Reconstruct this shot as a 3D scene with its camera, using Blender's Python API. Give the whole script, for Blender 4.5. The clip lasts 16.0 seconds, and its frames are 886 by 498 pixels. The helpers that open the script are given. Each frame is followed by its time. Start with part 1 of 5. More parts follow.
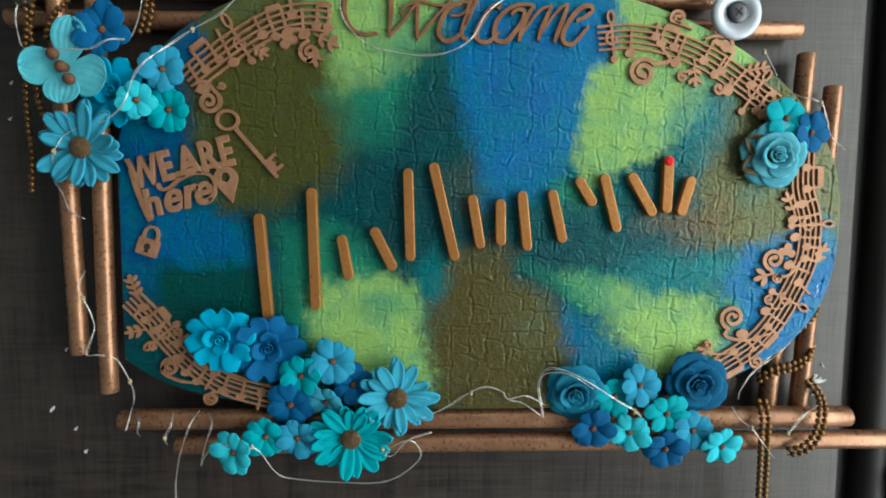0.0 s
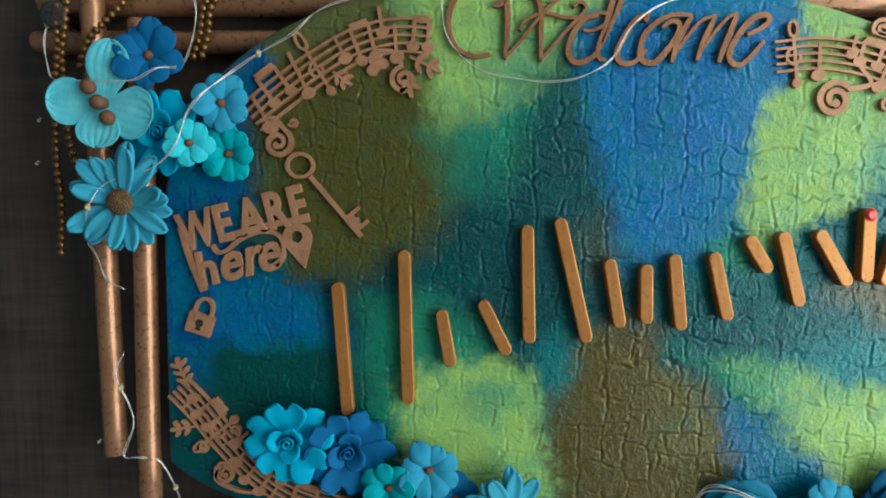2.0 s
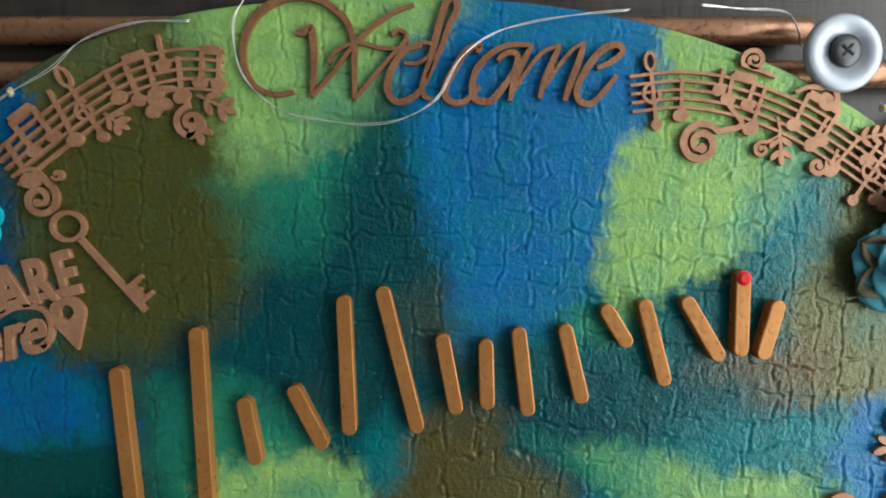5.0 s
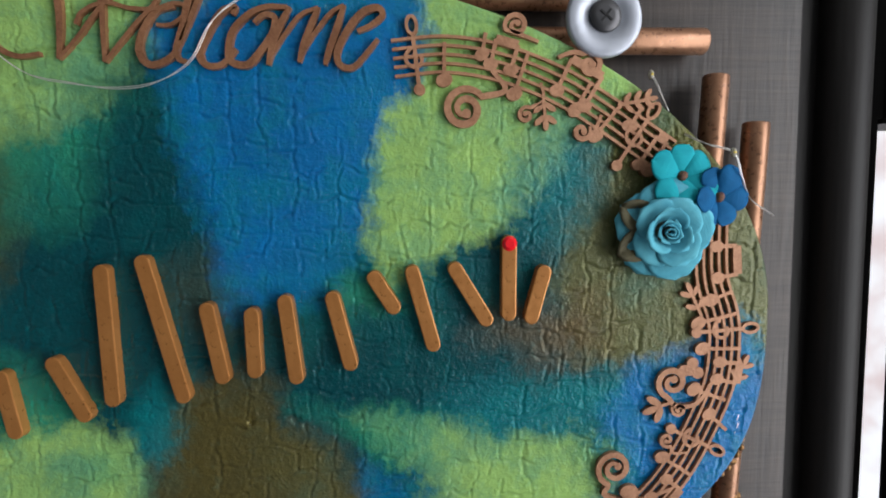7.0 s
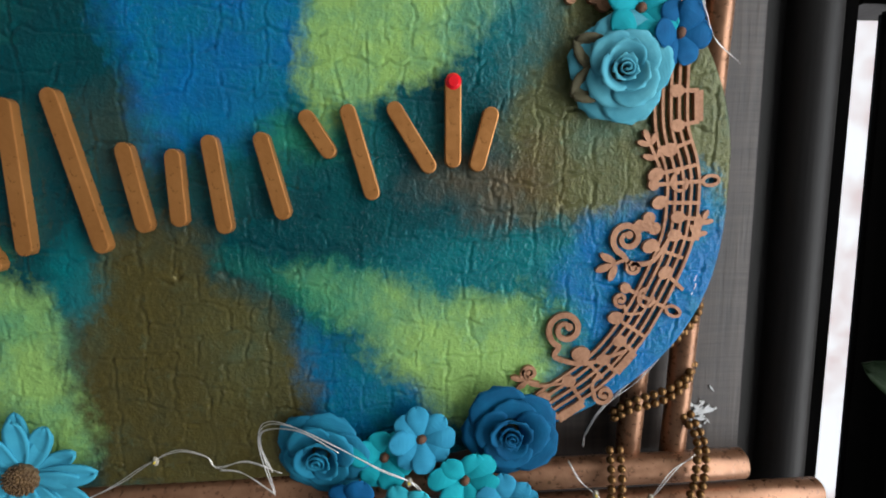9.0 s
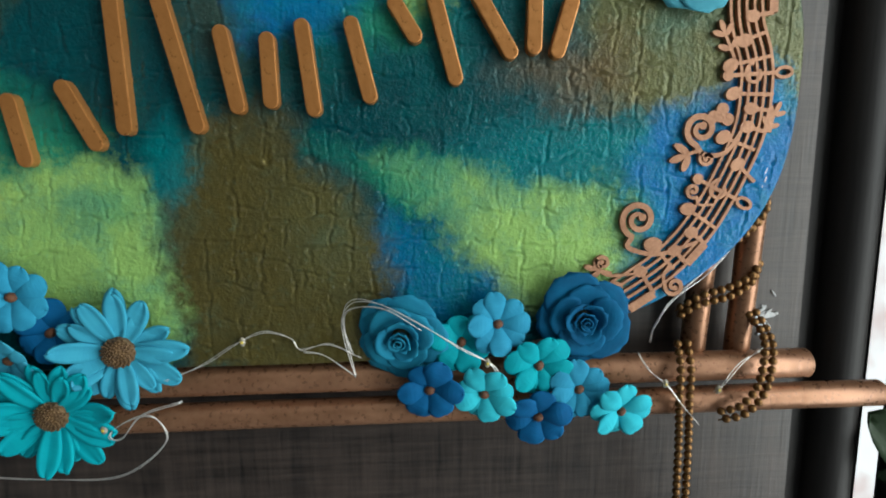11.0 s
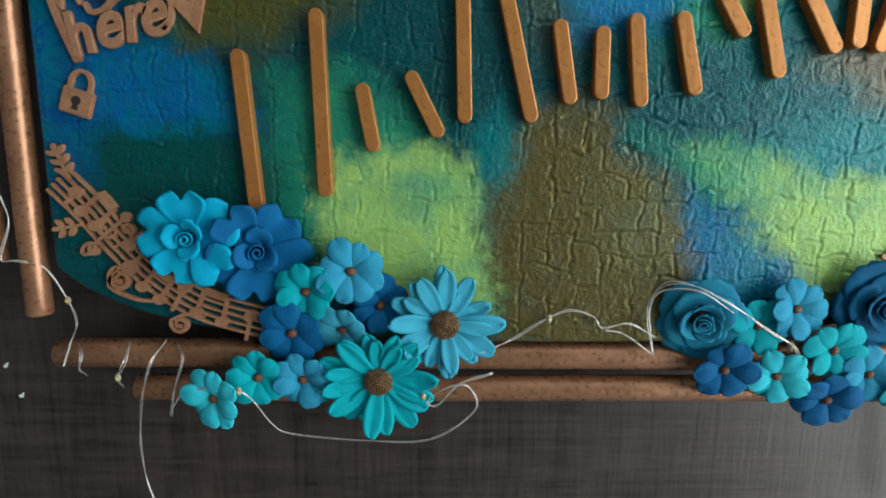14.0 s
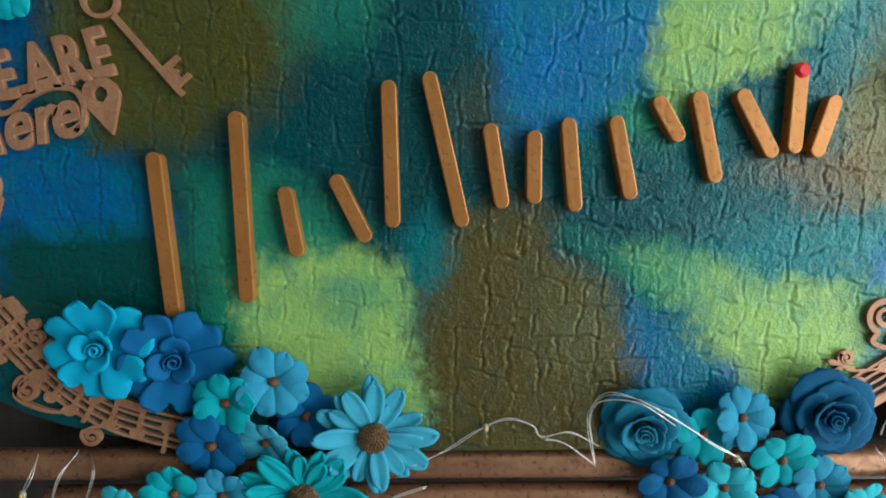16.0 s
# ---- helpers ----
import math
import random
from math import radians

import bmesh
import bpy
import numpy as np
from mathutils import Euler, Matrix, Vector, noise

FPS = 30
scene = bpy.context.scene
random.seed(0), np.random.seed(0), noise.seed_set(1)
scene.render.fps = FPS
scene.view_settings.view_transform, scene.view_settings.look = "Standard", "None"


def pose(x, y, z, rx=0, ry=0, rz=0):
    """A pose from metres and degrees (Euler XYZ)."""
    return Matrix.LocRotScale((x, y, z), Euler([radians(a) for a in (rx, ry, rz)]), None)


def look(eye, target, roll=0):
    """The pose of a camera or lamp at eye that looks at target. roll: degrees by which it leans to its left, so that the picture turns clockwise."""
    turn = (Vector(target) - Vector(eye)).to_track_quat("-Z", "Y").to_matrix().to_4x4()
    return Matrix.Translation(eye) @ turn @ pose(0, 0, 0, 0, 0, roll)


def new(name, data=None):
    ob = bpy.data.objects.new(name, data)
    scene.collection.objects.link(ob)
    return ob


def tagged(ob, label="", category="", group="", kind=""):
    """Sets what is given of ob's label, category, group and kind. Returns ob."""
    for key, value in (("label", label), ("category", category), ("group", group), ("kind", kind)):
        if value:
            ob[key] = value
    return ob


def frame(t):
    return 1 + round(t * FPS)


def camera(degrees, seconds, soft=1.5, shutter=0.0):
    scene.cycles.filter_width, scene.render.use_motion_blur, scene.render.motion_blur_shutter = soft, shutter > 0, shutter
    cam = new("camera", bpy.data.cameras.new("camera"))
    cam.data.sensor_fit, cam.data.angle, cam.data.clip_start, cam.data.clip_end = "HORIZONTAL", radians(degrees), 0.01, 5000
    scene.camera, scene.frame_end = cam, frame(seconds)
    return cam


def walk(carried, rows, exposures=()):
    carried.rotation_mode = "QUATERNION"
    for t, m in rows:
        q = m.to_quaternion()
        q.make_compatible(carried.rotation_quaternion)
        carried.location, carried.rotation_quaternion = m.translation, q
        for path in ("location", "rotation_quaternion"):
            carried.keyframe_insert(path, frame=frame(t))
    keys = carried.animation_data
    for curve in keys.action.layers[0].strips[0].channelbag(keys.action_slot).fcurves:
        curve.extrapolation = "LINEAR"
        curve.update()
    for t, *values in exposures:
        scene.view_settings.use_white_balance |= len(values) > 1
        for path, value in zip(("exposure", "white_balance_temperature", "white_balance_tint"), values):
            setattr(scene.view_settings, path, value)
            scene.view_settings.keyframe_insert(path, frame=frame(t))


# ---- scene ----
cam = camera(80.0, 16.0, soft=1.9)
# seconds, eye (metres), yaw, pitch, roll (degrees)
PATH = [
    (0, -0.0185, -0.3323, 1.5195, -1.38, -4.31, 0.39),
    (0.5, -0.0362, -0.3140, 1.5272, -1.00, -4.24, 0.43),
    (1, -0.0488, -0.2966, 1.5324, -0.12, -3.70, 0.35),
    (1.5, -0.0591, -0.2788, 1.5405, 0.80, -3.71, 0.36),
    (2, -0.0686, -0.2590, 1.5473, 1.02, -3.25, 0.27),
    (2.5, -0.0704, -0.2405, 1.5563, 1.54, -2.89, 0.27),
    (3, -0.0664, -0.2266, 1.5619, 1.21, -2.27, 0.27),
    (5.5, 0.0281, -0.2159, 1.5753, -1.29, -3.71, -0.59),
    (6, 0.0496, -0.2166, 1.5751, -1.89, -4.17, -0.77),
    (6.5, 0.0699, -0.2180, 1.5709, -2.39, -4.15, -0.83),
    (7, 0.0908, -0.2178, 1.5657, -3.16, -4.62, -0.73),
    (7.5, 0.1053, -0.2134, 1.5561, -3.83, -4.80, -0.67),
    (8, 0.1109, -0.2083, 1.5423, -4.36, -5.54, -0.62),
    (8.5, 0.1107, -0.2072, 1.5277, -4.35, -6.33, -0.72),
    (9, 0.1105, -0.2095, 1.5150, -4.10, -7.89, -0.63),
    (11.5, 0.0635, -0.2237, 1.4666, -2.87, -8.10, -0.33),
    (12, 0.0429, -0.2275, 1.4657, -2.48, -8.29, -0.15),
    (12.5, 0.0215, -0.2306, 1.4683, -1.79, -9.31, 0.10),
    (13, -0.0035, -0.2322, 1.4679, -1.16, -9.53, 0.30),
    (13.5, -0.0258, -0.2317, 1.4668, -0.49, -9.49, 0.40),
    (14, -0.0401, -0.2302, 1.4698, -0.10, -9.07, 0.39),
    (14.5, -0.0459, -0.2278, 1.4787, -0.19, -8.21, 0.43),
    (15, -0.0407, -0.2256, 1.4884, -0.34, -7.34, 0.41),
    (15.5, -0.0268, -0.2232, 1.4959, -0.63, -6.73, 0.49),
    (16, -0.0152, -0.2156, 1.5027, -1.20, -6.50, 0.48),
]
EXPOSURES = [(0.0, 0.05, 6500, 2), (2.0, 0.0, 6500, 3), (3.0, -0.02, 6500, 6), (5.5, -0.12, 6500, 9), (7.0, -0.21, 6500, 15), (9.0, -0.21, 6500, 13), (11.5, -0.15, 6500, 5), (13.5, -0.02, 6500, 6), (16.0, -0.1, 6500, 6)]


def eye_pose(x, y, z, yaw, pitch, roll):
    return pose(x, y, z, 0, 0, yaw) @ pose(0, 0, 0, 90 + pitch, 0, 0) @ pose(0, 0, 0, 0, 0, roll)


walk(cam, [(t, eye_pose(x, y, z, yaw, pitch, roll)) for t, x, y, z, yaw, pitch, roll in PATH], EXPOSURES)

# ---- light ----
world = bpy.data.worlds.new("sky")
scene.world = world
world.use_nodes = True
wn = world.node_tree.nodes
sky = wn.new("ShaderNodeTexSky")
sky.sky_type, sky.sun_disc = "NISHITA", False
sky.sun_elevation, sky.sun_rotation = radians(40), radians(60)
world.node_tree.links.new(sky.outputs[0], wn["Background"].inputs[0])
wn["Background"].inputs[1].default_value = 0.12


def area_lamp(name, m, width, height, watts, colour):
    data = bpy.data.lights.new(name, "AREA")
    data.shape, data.size, data.size_y, data.energy, data.color = "RECTANGLE", width, height, watts, colour
    ob = new(name, data)
    ob.matrix_world = m
    return tagged(ob, kind="structure")


# daylight that comes in through the big opening in the side wall
area_lamp("window_light", look((1.29, -0.92, 1.4), (0.0, -0.92, 1.4)), 1.24, 2.1, 53.0, (0.96, 0.99, 0.98))

# ---- materials ----


class Mat:
    """A short way to write node materials."""

    def __init__(self, name, rough=0.5, metal=0.0):
        self.m = bpy.data.materials.new(name)
        self.m.use_nodes = True
        self.t = self.m.node_tree
        self.b = self.t.nodes["Principled BSDF"]
        self.b.inputs["Roughness"].default_value = rough
        self.b.inputs["Metallic"].default_value = metal

    def node(self, kind, **values):
        n = self.t.nodes.new("ShaderNode" + kind)
        for k, v in values.items():
            n.inputs[k.replace("_", " ")].default_value = v
        return n

    def link(self, a, b):
        self.t.links.new(a, b)

    def coords(self, scale=(1, 1, 1)):
        c = self.node("TexCoord")
        mp = self.node("Mapping", Scale=scale)
        self.link(c.outputs["Object"], mp.inputs["Vector"])
        return mp.outputs[0]

    def noise(self, vec, scale, detail=3.0, rough=0.55):
        n = self.node("TexNoise", Scale=scale, Detail=detail, Roughness=rough)
        self.link(vec, n.inputs["Vector"])
        return n.outputs["Fac"]

    def ramp(self, fac, lo, hi, a=0.0, b=1.0):
        n = self.node("MapRange", From_Min=lo, From_Max=hi, To_Min=a, To_Max=b)
        self.link(fac, n.inputs["Value"])
        return n.outputs[0]

    def mix(self, fac, a, b, how="MIX"):
        n = self.t.nodes.new("ShaderNodeMix")
        n.data_type, n.blend_type = "RGBA", how
        for sock, v in ((n.inputs[0], fac), (n.inputs[6], a), (n.inputs[7], b)):
            if isinstance(v, (int, float)):
                sock.default_value = v
            elif isinstance(v, tuple):
                sock.default_value = (*v, 1)
            else:
                self.link(v, sock)
        return n.outputs[2]

    def maths(self, op, a, b):
        n = self.t.nodes.new("ShaderNodeMath")
        n.operation = op
        n.inputs[2].default_value = 0.003  # rounding of SMOOTH_MAX
        for sock, v in ((n.inputs[0], a), (n.inputs[1], b)):
            if isinstance(v, (int, float)):
                sock.default_value = v
            else:
                self.link(v, sock)
        return n.outputs[0]

    def colour(self, c):
        if isinstance(c, tuple):
            self.b.inputs["Base Color"].default_value = (*c, 1)
        else:
            self.link(c, self.b.inputs["Base Color"])
        return self

    def rough(self, r):
        self.link(r, self.b.inputs["Roughness"])
        return self

    def bump(self, height, dist, strength=1.0):
        n = self.node("Bump", Strength=strength, Distance=dist)
        self.link(height, n.inputs["Height"])
        if self.b.inputs["Normal"].links:
            self.link(self.b.inputs["Normal"].links[0].from_socket, n.inputs["Normal"])
        self.link(n.outputs[0], self.b.inputs["Normal"])
        return self


def speckled(name, base, dark, scale, rough=0.5, metal=0.0, bump=0.0003, lo=0.35, hi=0.7):
    """Paint with a mottle at two scales."""
    k = Mat(name, rough, metal)
    v = k.coords()
    n1, n2 = k.noise(v, scale), k.noise(v, scale * 9, 2.0)
    f = k.ramp(k.maths("ADD", k.maths("MULTIPLY", n1, 0.6), k.maths("MULTIPLY", n2, 0.4)), lo, hi)
    k.colour(k.mix(f, dark, base))
    k.rough(k.ramp(n2, 0.3, 0.7, max(rough - 0.1, 0.05), min(rough + 0.12, 1)))
    if bump:
        k.bump(n2, bump)
    return k.m


M = {}
M["plaster"] = speckled("pale blue-grey plaster", (0.2, 0.215, 0.225), (0.15, 0.165, 0.175), 6, 0.85)
M["ceiling"] = speckled("white ceiling paint", (0.75, 0.75, 0.73), (0.68, 0.68, 0.66), 5, 0.9)
M["floor"] = speckled("grey stone floor", (0.3, 0.31, 0.33), (0.22, 0.23, 0.25), 9, 0.4)


def laminate():
    """Dark brown laminate with a woven cross grain."""
    k = Mat("dark laminate", 0.42)
    k.b.inputs["Specular IOR Level"].default_value = 0.52
    across = k.noise(k.coords((26, 1, 420)), 1.0, 3.0)
    along = k.noise(k.coords((420, 1, 26)), 1.0, 3.0)
    wide = k.noise(k.coords((70, 1, 7)), 1.0, 4.0)
    wide2 = k.noise(k.coords((9, 1, 90)), 1.0, 4.0)
    weave = k.maths("ADD", k.maths("MULTIPLY", across, 0.5), k.maths("MULTIPLY", along, 0.5))
    cloud = k.maths("ADD", k.maths("MULTIPLY", wide, 0.55), k.maths("MULTIPLY", wide2, 0.45))
    f = k.ramp(k.maths("ADD", k.maths("MULTIPLY", weave, 0.5), k.maths("MULTIPLY", cloud, 0.5)), 0.39, 0.62)
    k.colour(k.mix(f, (0.008, 0.006, 0.0052), (0.054, 0.039, 0.032)))
    k.rough(k.ramp(weave, 0.35, 0.65, 0.36, 0.5))
    k.bump(weave, 0.0006, 0.5)
    return k.m


M["laminate"] = laminate()
k = Mat("dark stained wood", 0.5)
k.b.inputs["Specular IOR Level"].default_value = 0.22
v = k.coords((60, 60, 3))
grain = k.noise(v, 1.0, 5.0)
k.colour(k.mix(k.ramp(grain, 0.35, 0.68), (0.007, 0.0062, 0.006), (0.018, 0.016, 0.015))).bump(grain, 0.0006)
M["dark_wood"] = k.m
M["dowel"] = speckled("bronze painted dowel", (0.385, 0.198, 0.112), (0.22, 0.105, 0.056), 45, 0.33, 0.55, 0.00016)
M["copper"] = speckled("copper painted wood", (0.5, 0.215, 0.062), (0.4, 0.16, 0.042), 50, 0.36, 0.5, 0.0001)
M["rose_gold"] = speckled("rose gold painted chipboard", (0.5, 0.262, 0.15), (0.28, 0.13, 0.068), 90, 0.5, 0.35, 0.0002)
M["dark_copper"] = speckled("antique copper paint", (0.38, 0.18, 0.09), (0.2, 0.085, 0.042), 90, 0.42, 0.4, 0.0003)

# paints of the board: colour, then soft patches laid one over the other
DEEP = (0.0, 0.05, 0.046)
LIME, GREEN, TEAL = (0.285, 0.49, 0.135), (0.02, 0.23, 0.13), (0.0, 0.044, 0.053)
SEA, BLUE, NAVY = (0.0, 0.15, 0.175), (0.0, 0.142, 0.385), (0.0, 0.065, 0.21)
OLIVE, BROWN, MOSS = (0.058, 0.058, 0.011), (0.072, 0.058, 0.016), (0.088, 0.092, 0.036)


def board_paint():
    k = Mat("crackled acrylic paint", 0.4)
    c = k.node("TexCoord")
    wob = k.node("TexNoise", Scale=26.0, Detail=5.0, Roughness=0.65)
    k.link(c.outputs["Object"], wob.inputs["Vector"])
    sub = k.t.nodes.new("ShaderNodeVectorMath")
    sub.operation = "SUBTRACT"
    sub.inputs[1].default_value = (0.5, 0.5, 0.5)
    k.link(wob.outputs["Color"], sub.inputs[0])
    mad = k.t.nodes.new("ShaderNodeVectorMath")
    mad.operation = "MULTIPLY_ADD"
    mad.inputs[1].default_value = (0.034, 0.0, 0.034)
    k.link(sub.outputs[0], mad.inputs[0])
    k.link(c.outputs["Object"], mad.inputs[2])
    fine = k.node("TexNoise", Scale=150.0, Detail=4.0, Roughness=0.7)
    k.link(c.outputs["Object"], fine.inputs["Vector"])
    sub2 = k.t.nodes.new("ShaderNodeVectorMath")
    sub2.operation = "SUBTRACT"
    sub2.inputs[1].default_value = (0.5, 0.5, 0.5)
    k.link(fine.outputs["Color"], sub2.inputs[0])
    mad2 = k.t.nodes.new("ShaderNodeVectorMath")
    mad2.operation = "MULTIPLY_ADD"
    mad2.inputs[1].default_value = (0.02, 0.0, 0.02)
    k.link(sub2.outputs[0], mad2.inputs[0])
    k.link(mad.outputs[0], mad2.inputs[2])
    where = mad2.outputs[0]
    v = c.outputs["Object"]
    col = TEAL

    def patch(colour, x, z, rx, rz, turn=0.0, soft=0.45, power=1.0):
        """An oval patch, in centimetres, with a brushed edge."""
        nonlocal col
        mp = k.node("Mapping")
        mp.vector_type = "TEXTURE"
        mp.inputs["Location"].default_value = (x / 100, 0, z / 100)
        mp.inputs["Rotation"].default_value = (0, radians(-turn), 0)
        mp.inputs["Scale"].default_value = (rx / 100, 1, rz / 100)
        k.link(where, mp.inputs["Vector"])
        sep = k.t.nodes.new("ShaderNodeVectorMath")
        sep.operation = "MULTIPLY"
        sep.inputs[1].default_value = (1, 0, 1)
        k.link(mp.outputs[0], sep.inputs[0])
        ln = k.t.nodes.new("ShaderNodeVectorMath")
        ln.operation = "LENGTH"
        k.link(sep.outputs[0], ln.inputs[0])
        fac = k.ramp(ln.outputs["Value"], 1 + soft / 2, 1 - soft / 2, 0.0, power)
        col = k.mix(fac, col, colour)

    def facet(colour, corners, soft=0.8, power=1.0):
        """A patch with straight, brushed sides between corners in centimetres; soft: the width of its edge."""
        nonlocal col
        mx, mz = sum(p[0] for p in corners) / len(corners), sum(p[1] for p in corners) / len(corners)
        gap = None
        for (ax, az), (bx, bz) in zip(corners, corners[1:] + corners[:1]):
            nx, nz = bz - az, ax - bx
            d = math.hypot(nx, nz)
            nx, nz = nx / d, nz / d
            if nx * (mx - ax) + nz * (mz - az) > 0:
                nx, nz = -nx, -nz
            dot = k.t.nodes.new("ShaderNodeVectorMath")
            dot.operation = "DOT_PRODUCT"
            dot.inputs[1].default_value = (nx, 0, nz)
            k.link(where, dot.inputs[0])
            off = k.maths("SUBTRACT", dot.outputs["Value"], (nx * ax + nz * az) / 100)
            gap = off if gap is None else k.maths("SMOOTH_MAX", gap, off)
        col = k.mix(k.ramp(gap, soft / 200, -soft / 200, 0.0, power), col, colour)

    PATCHES(patch, facet)
    # dry-brush mottle and paler crests
    n1, n2 = k.noise(v, 60, 4.0, 0.7), k.noise(v, 420, 3.0)
    col = k.mix(k.ramp(n1, 0.35, 0.7, 0.0, 0.5), col, k.mix(0.55, col, (0.003, 0.022, 0.024)))
    col = k.mix(k.ramp(n2, 0.62, 0.8, 0.0, 0.3), col, k.mix(0.4, k.mix(1.0, col, col, "ADD"), (0.0, 0.28, 0.26)))
    wash = k.noise(v, 17, 5.0, 0.65)
    col = k.mix(k.ramp(wash, 0.55, 0.74, 0.0, 0.34), col, k.mix(0.5, col, (0.0, 0.22, 0.21)))
    hue = k.noise(v, 36, 5.0, 0.75)
    rgb = k.t.nodes.new("ShaderNodeSeparateColor")
    k.link(col, rgb.inputs[0])
    col = k.mix(k.maths("MULTIPLY", k.ramp(hue, 0.46, 0.6, 0.0, 0.55), k.ramp(rgb.outputs[2], 0.03, 0.15)), col, k.mix(0.75, col, (0.0, 0.16, 0.16)))
    flecks = k.noise(v, 95, 6.0, 0.8)
    col = k.mix(k.ramp(flecks, 0.57, 0.72, 0.0, 0.45), col, k.mix(0.5, k.mix(1.0, col, col, "ADD"), (0.0, 0.13, 0.13)))
    k.colour(col)
    hsv = k.t.nodes.new("ShaderNodeSeparateColor")
    back = k.t.nodes.new("ShaderNodeCombineColor")
    hsv.mode = back.mode = "HSV"
    k.link(col, hsv.inputs[0])
    k.link(hsv.outputs[0], back.inputs[0])
    k.link(k.maths("MULTIPLY", hsv.outputs[1], 0.84), back.inputs[1])
    back.inputs[2].default_value = 1.0
    k.link(back.outputs[0], k.b.inputs["Specular Tint"])
    k.rough(k.ramp(n1, 0.3, 0.7, 0.2, 0.4))
    k.b.inputs["Specular IOR Level"].default_value = 0.38
    k.bump(k.noise(v, 900, 2.0), 0.0004, 0.7)
    k.bump(n2, 0.0006, 0.55)
    k.bump(k.noise(v, 170, 3.0, 0.6), 0.0008, 0.35)
    beads = k.node("Bump", Strength=1.0, Distance=0.0011)
    k.link(k.noise(v, 620, 2.0, 0.6), beads.inputs["Height"])
    k.link(k.b.inputs["Normal"].links[0].from_socket, beads.inputs["Normal"])
    k.link(beads.outputs[0], k.b.inputs["Coat Normal"])
    k.b.inputs["Coat Weight"].default_value = 0.22
    k.b.inputs["Coat Roughness"].default_value = 0.08
    return k.m


def PATCHES(p, facet):
    # left side
    p(OLIVE, -12.0, 8.2, 5.4, 6.2, 8, 0.4)
    # greener olive, with the paler sheen near the top put into its colour
    p((0.085, 0.092, 0.026), -12.6, 12.6, 5.5, 2.8, 25, 0.7)
    facet(OLIVE, [(-15.5, 11.5), (-8.2, 11.6), (-7.6, 6.7), (-10.8, 2.4), (-14.6, 2.2)], 1.6)
    p((0.0, 0.07, 0.23), -16.7, 11.5, 1.1, 1.6, 0, 0.7)
    p(NAVY, -20.2, 7.0, 3.2, 5.0, 0, 0.5)
    p(DEEP, -15.6, -4.2, 6.0, 2.6, 0, 0.5)
    facet((0.0, 0.1, 0.29), [(-21.5, 1.6), (-16.6, 2.4), (-13.6, 1.3), (-12.1, -0.9), (-13.6, -1.5), (-21.5, -1.8)], 1.0, 0.9)
    p(NAVY, -20.5, 1.0, 1.8, 5.0, 0, 0.8)
    # top
    facet(GREEN, [(-8.0, 8.8), (-4.7, 11.4), (-1.2, 10.6), (-4.4, 7.0), (-7.0, 6.4)], 3.0, 0.75)
    facet(LIME, [(-10.8, 17.2), (-4.7, 18.0), (2.6, 17.4), (0.9, 13.2), (-4.5, 10.5), (-6.8, 8.8), (-8.0, 10.4), (-8.6, 12.6)], 2.0, 0.97)
    p(GREEN, -3.2, 12.6, 2.4, 1.2, 20, 1.4, 0.35)
    p(TEAL, -1.0, 9.3, 2.4, 2.2, 40, 0.9, 0.9)
    facet(BLUE, [(-1.1, 13.4), (4.0, 18.0), (11.0, 17.6), (10.4, 11.2), (8.2, 7.2), (6.3, 3.4), (1.6, 2.6)], 1.5)
    p(NAVY, 3.6, 9.4, 2.4, 3.6, 5, 1.6, 0.35)
    p(SEA, 7.4, 3.6, 3.0, 1.8, 0, 1.3, 0.6)
    p(BROWN, 0.4, 3.2, 1.3, 1.6, 10, 1.4, 0.35)
    # right
    facet(MOSS, [(15.8, 8.6), (19.0, 11.5), (25.0, 9.5), (25.0, -1.6), (18.0, -0.5), (14.6, 1.1), (15.2, 5.1)], 1.6)
    p(OLIVE, 19.5, 10.4, 4.0, 3.0, -35, 0.5)
    facet(LIME, [(9.9, 16.8), (13.0, 15.8), (19.2, 12.0), (16.8, 9.4), (9.6, 10.2)], 0.9)
    facet(LIME, [(9.9, 12.4), (16.8, 10.0), (13.3, 6.0), (8.0, 3.3), (7.0, 5.0), (7.5, 8.4)], 0.9)
    p(SEA, 15.2, 7.7, 1.7, 2.2, -30, 1.1, 0.75)
    p(GREEN, 7.6, 3.0, 1.5, 0.9, 0, 1.0, 0.8)
    p(TEAL, 10.8, 0.9, 4.8, 2.3, 6, 0.6, 0.9)
    facet((0.105, 0.06, 0.02), [(10.8, 1.6), (13.7, 2.1), (16.4, 4.0), (17.0, 0.6), (14.4, -0.1)], 2.2, 0.7)
    p(SEA, 14.6, -2.2, 5.6, 1.5, 4, 0.8, 0.8)
    p(BLUE, 20.9, -3.2, 3.6, 3.6, 30, 0.4)
    p(BLUE, 19.0, -7.2, 3.6, 2.0, 40, 0.5)
    p(BLUE, 23.0, -3.0, 1.6, 5.0, 8, 0.4)
    # lower middle
    facet((0.0, 0.115, 0.25), [(5.6, -6.3), (7.2, -4.3), (12.2, -7.9), (13.0, -11.5), (6.0, -11.5)], 1.2, 0.9)
    facet(GREEN, [(4.4, -1.3), (8.0, -2.1), (17.5, -2.6), (18.0, -5.0), (9.0, -5.0)], 1.8, 0.7)
    facet(LIME, [(7.2, -2.3), (12.0, -3.0), (15.8, -3.9), (17.4, -5.3), (16.6, -8.2), (13.0, -8.4), (11.2, -7.1), (8.9, -4.7)], 1.5, 0.97)
    p(GREEN, 8.2, -3.1, 1.9, 1.1, -25, 1.2, 0.65)
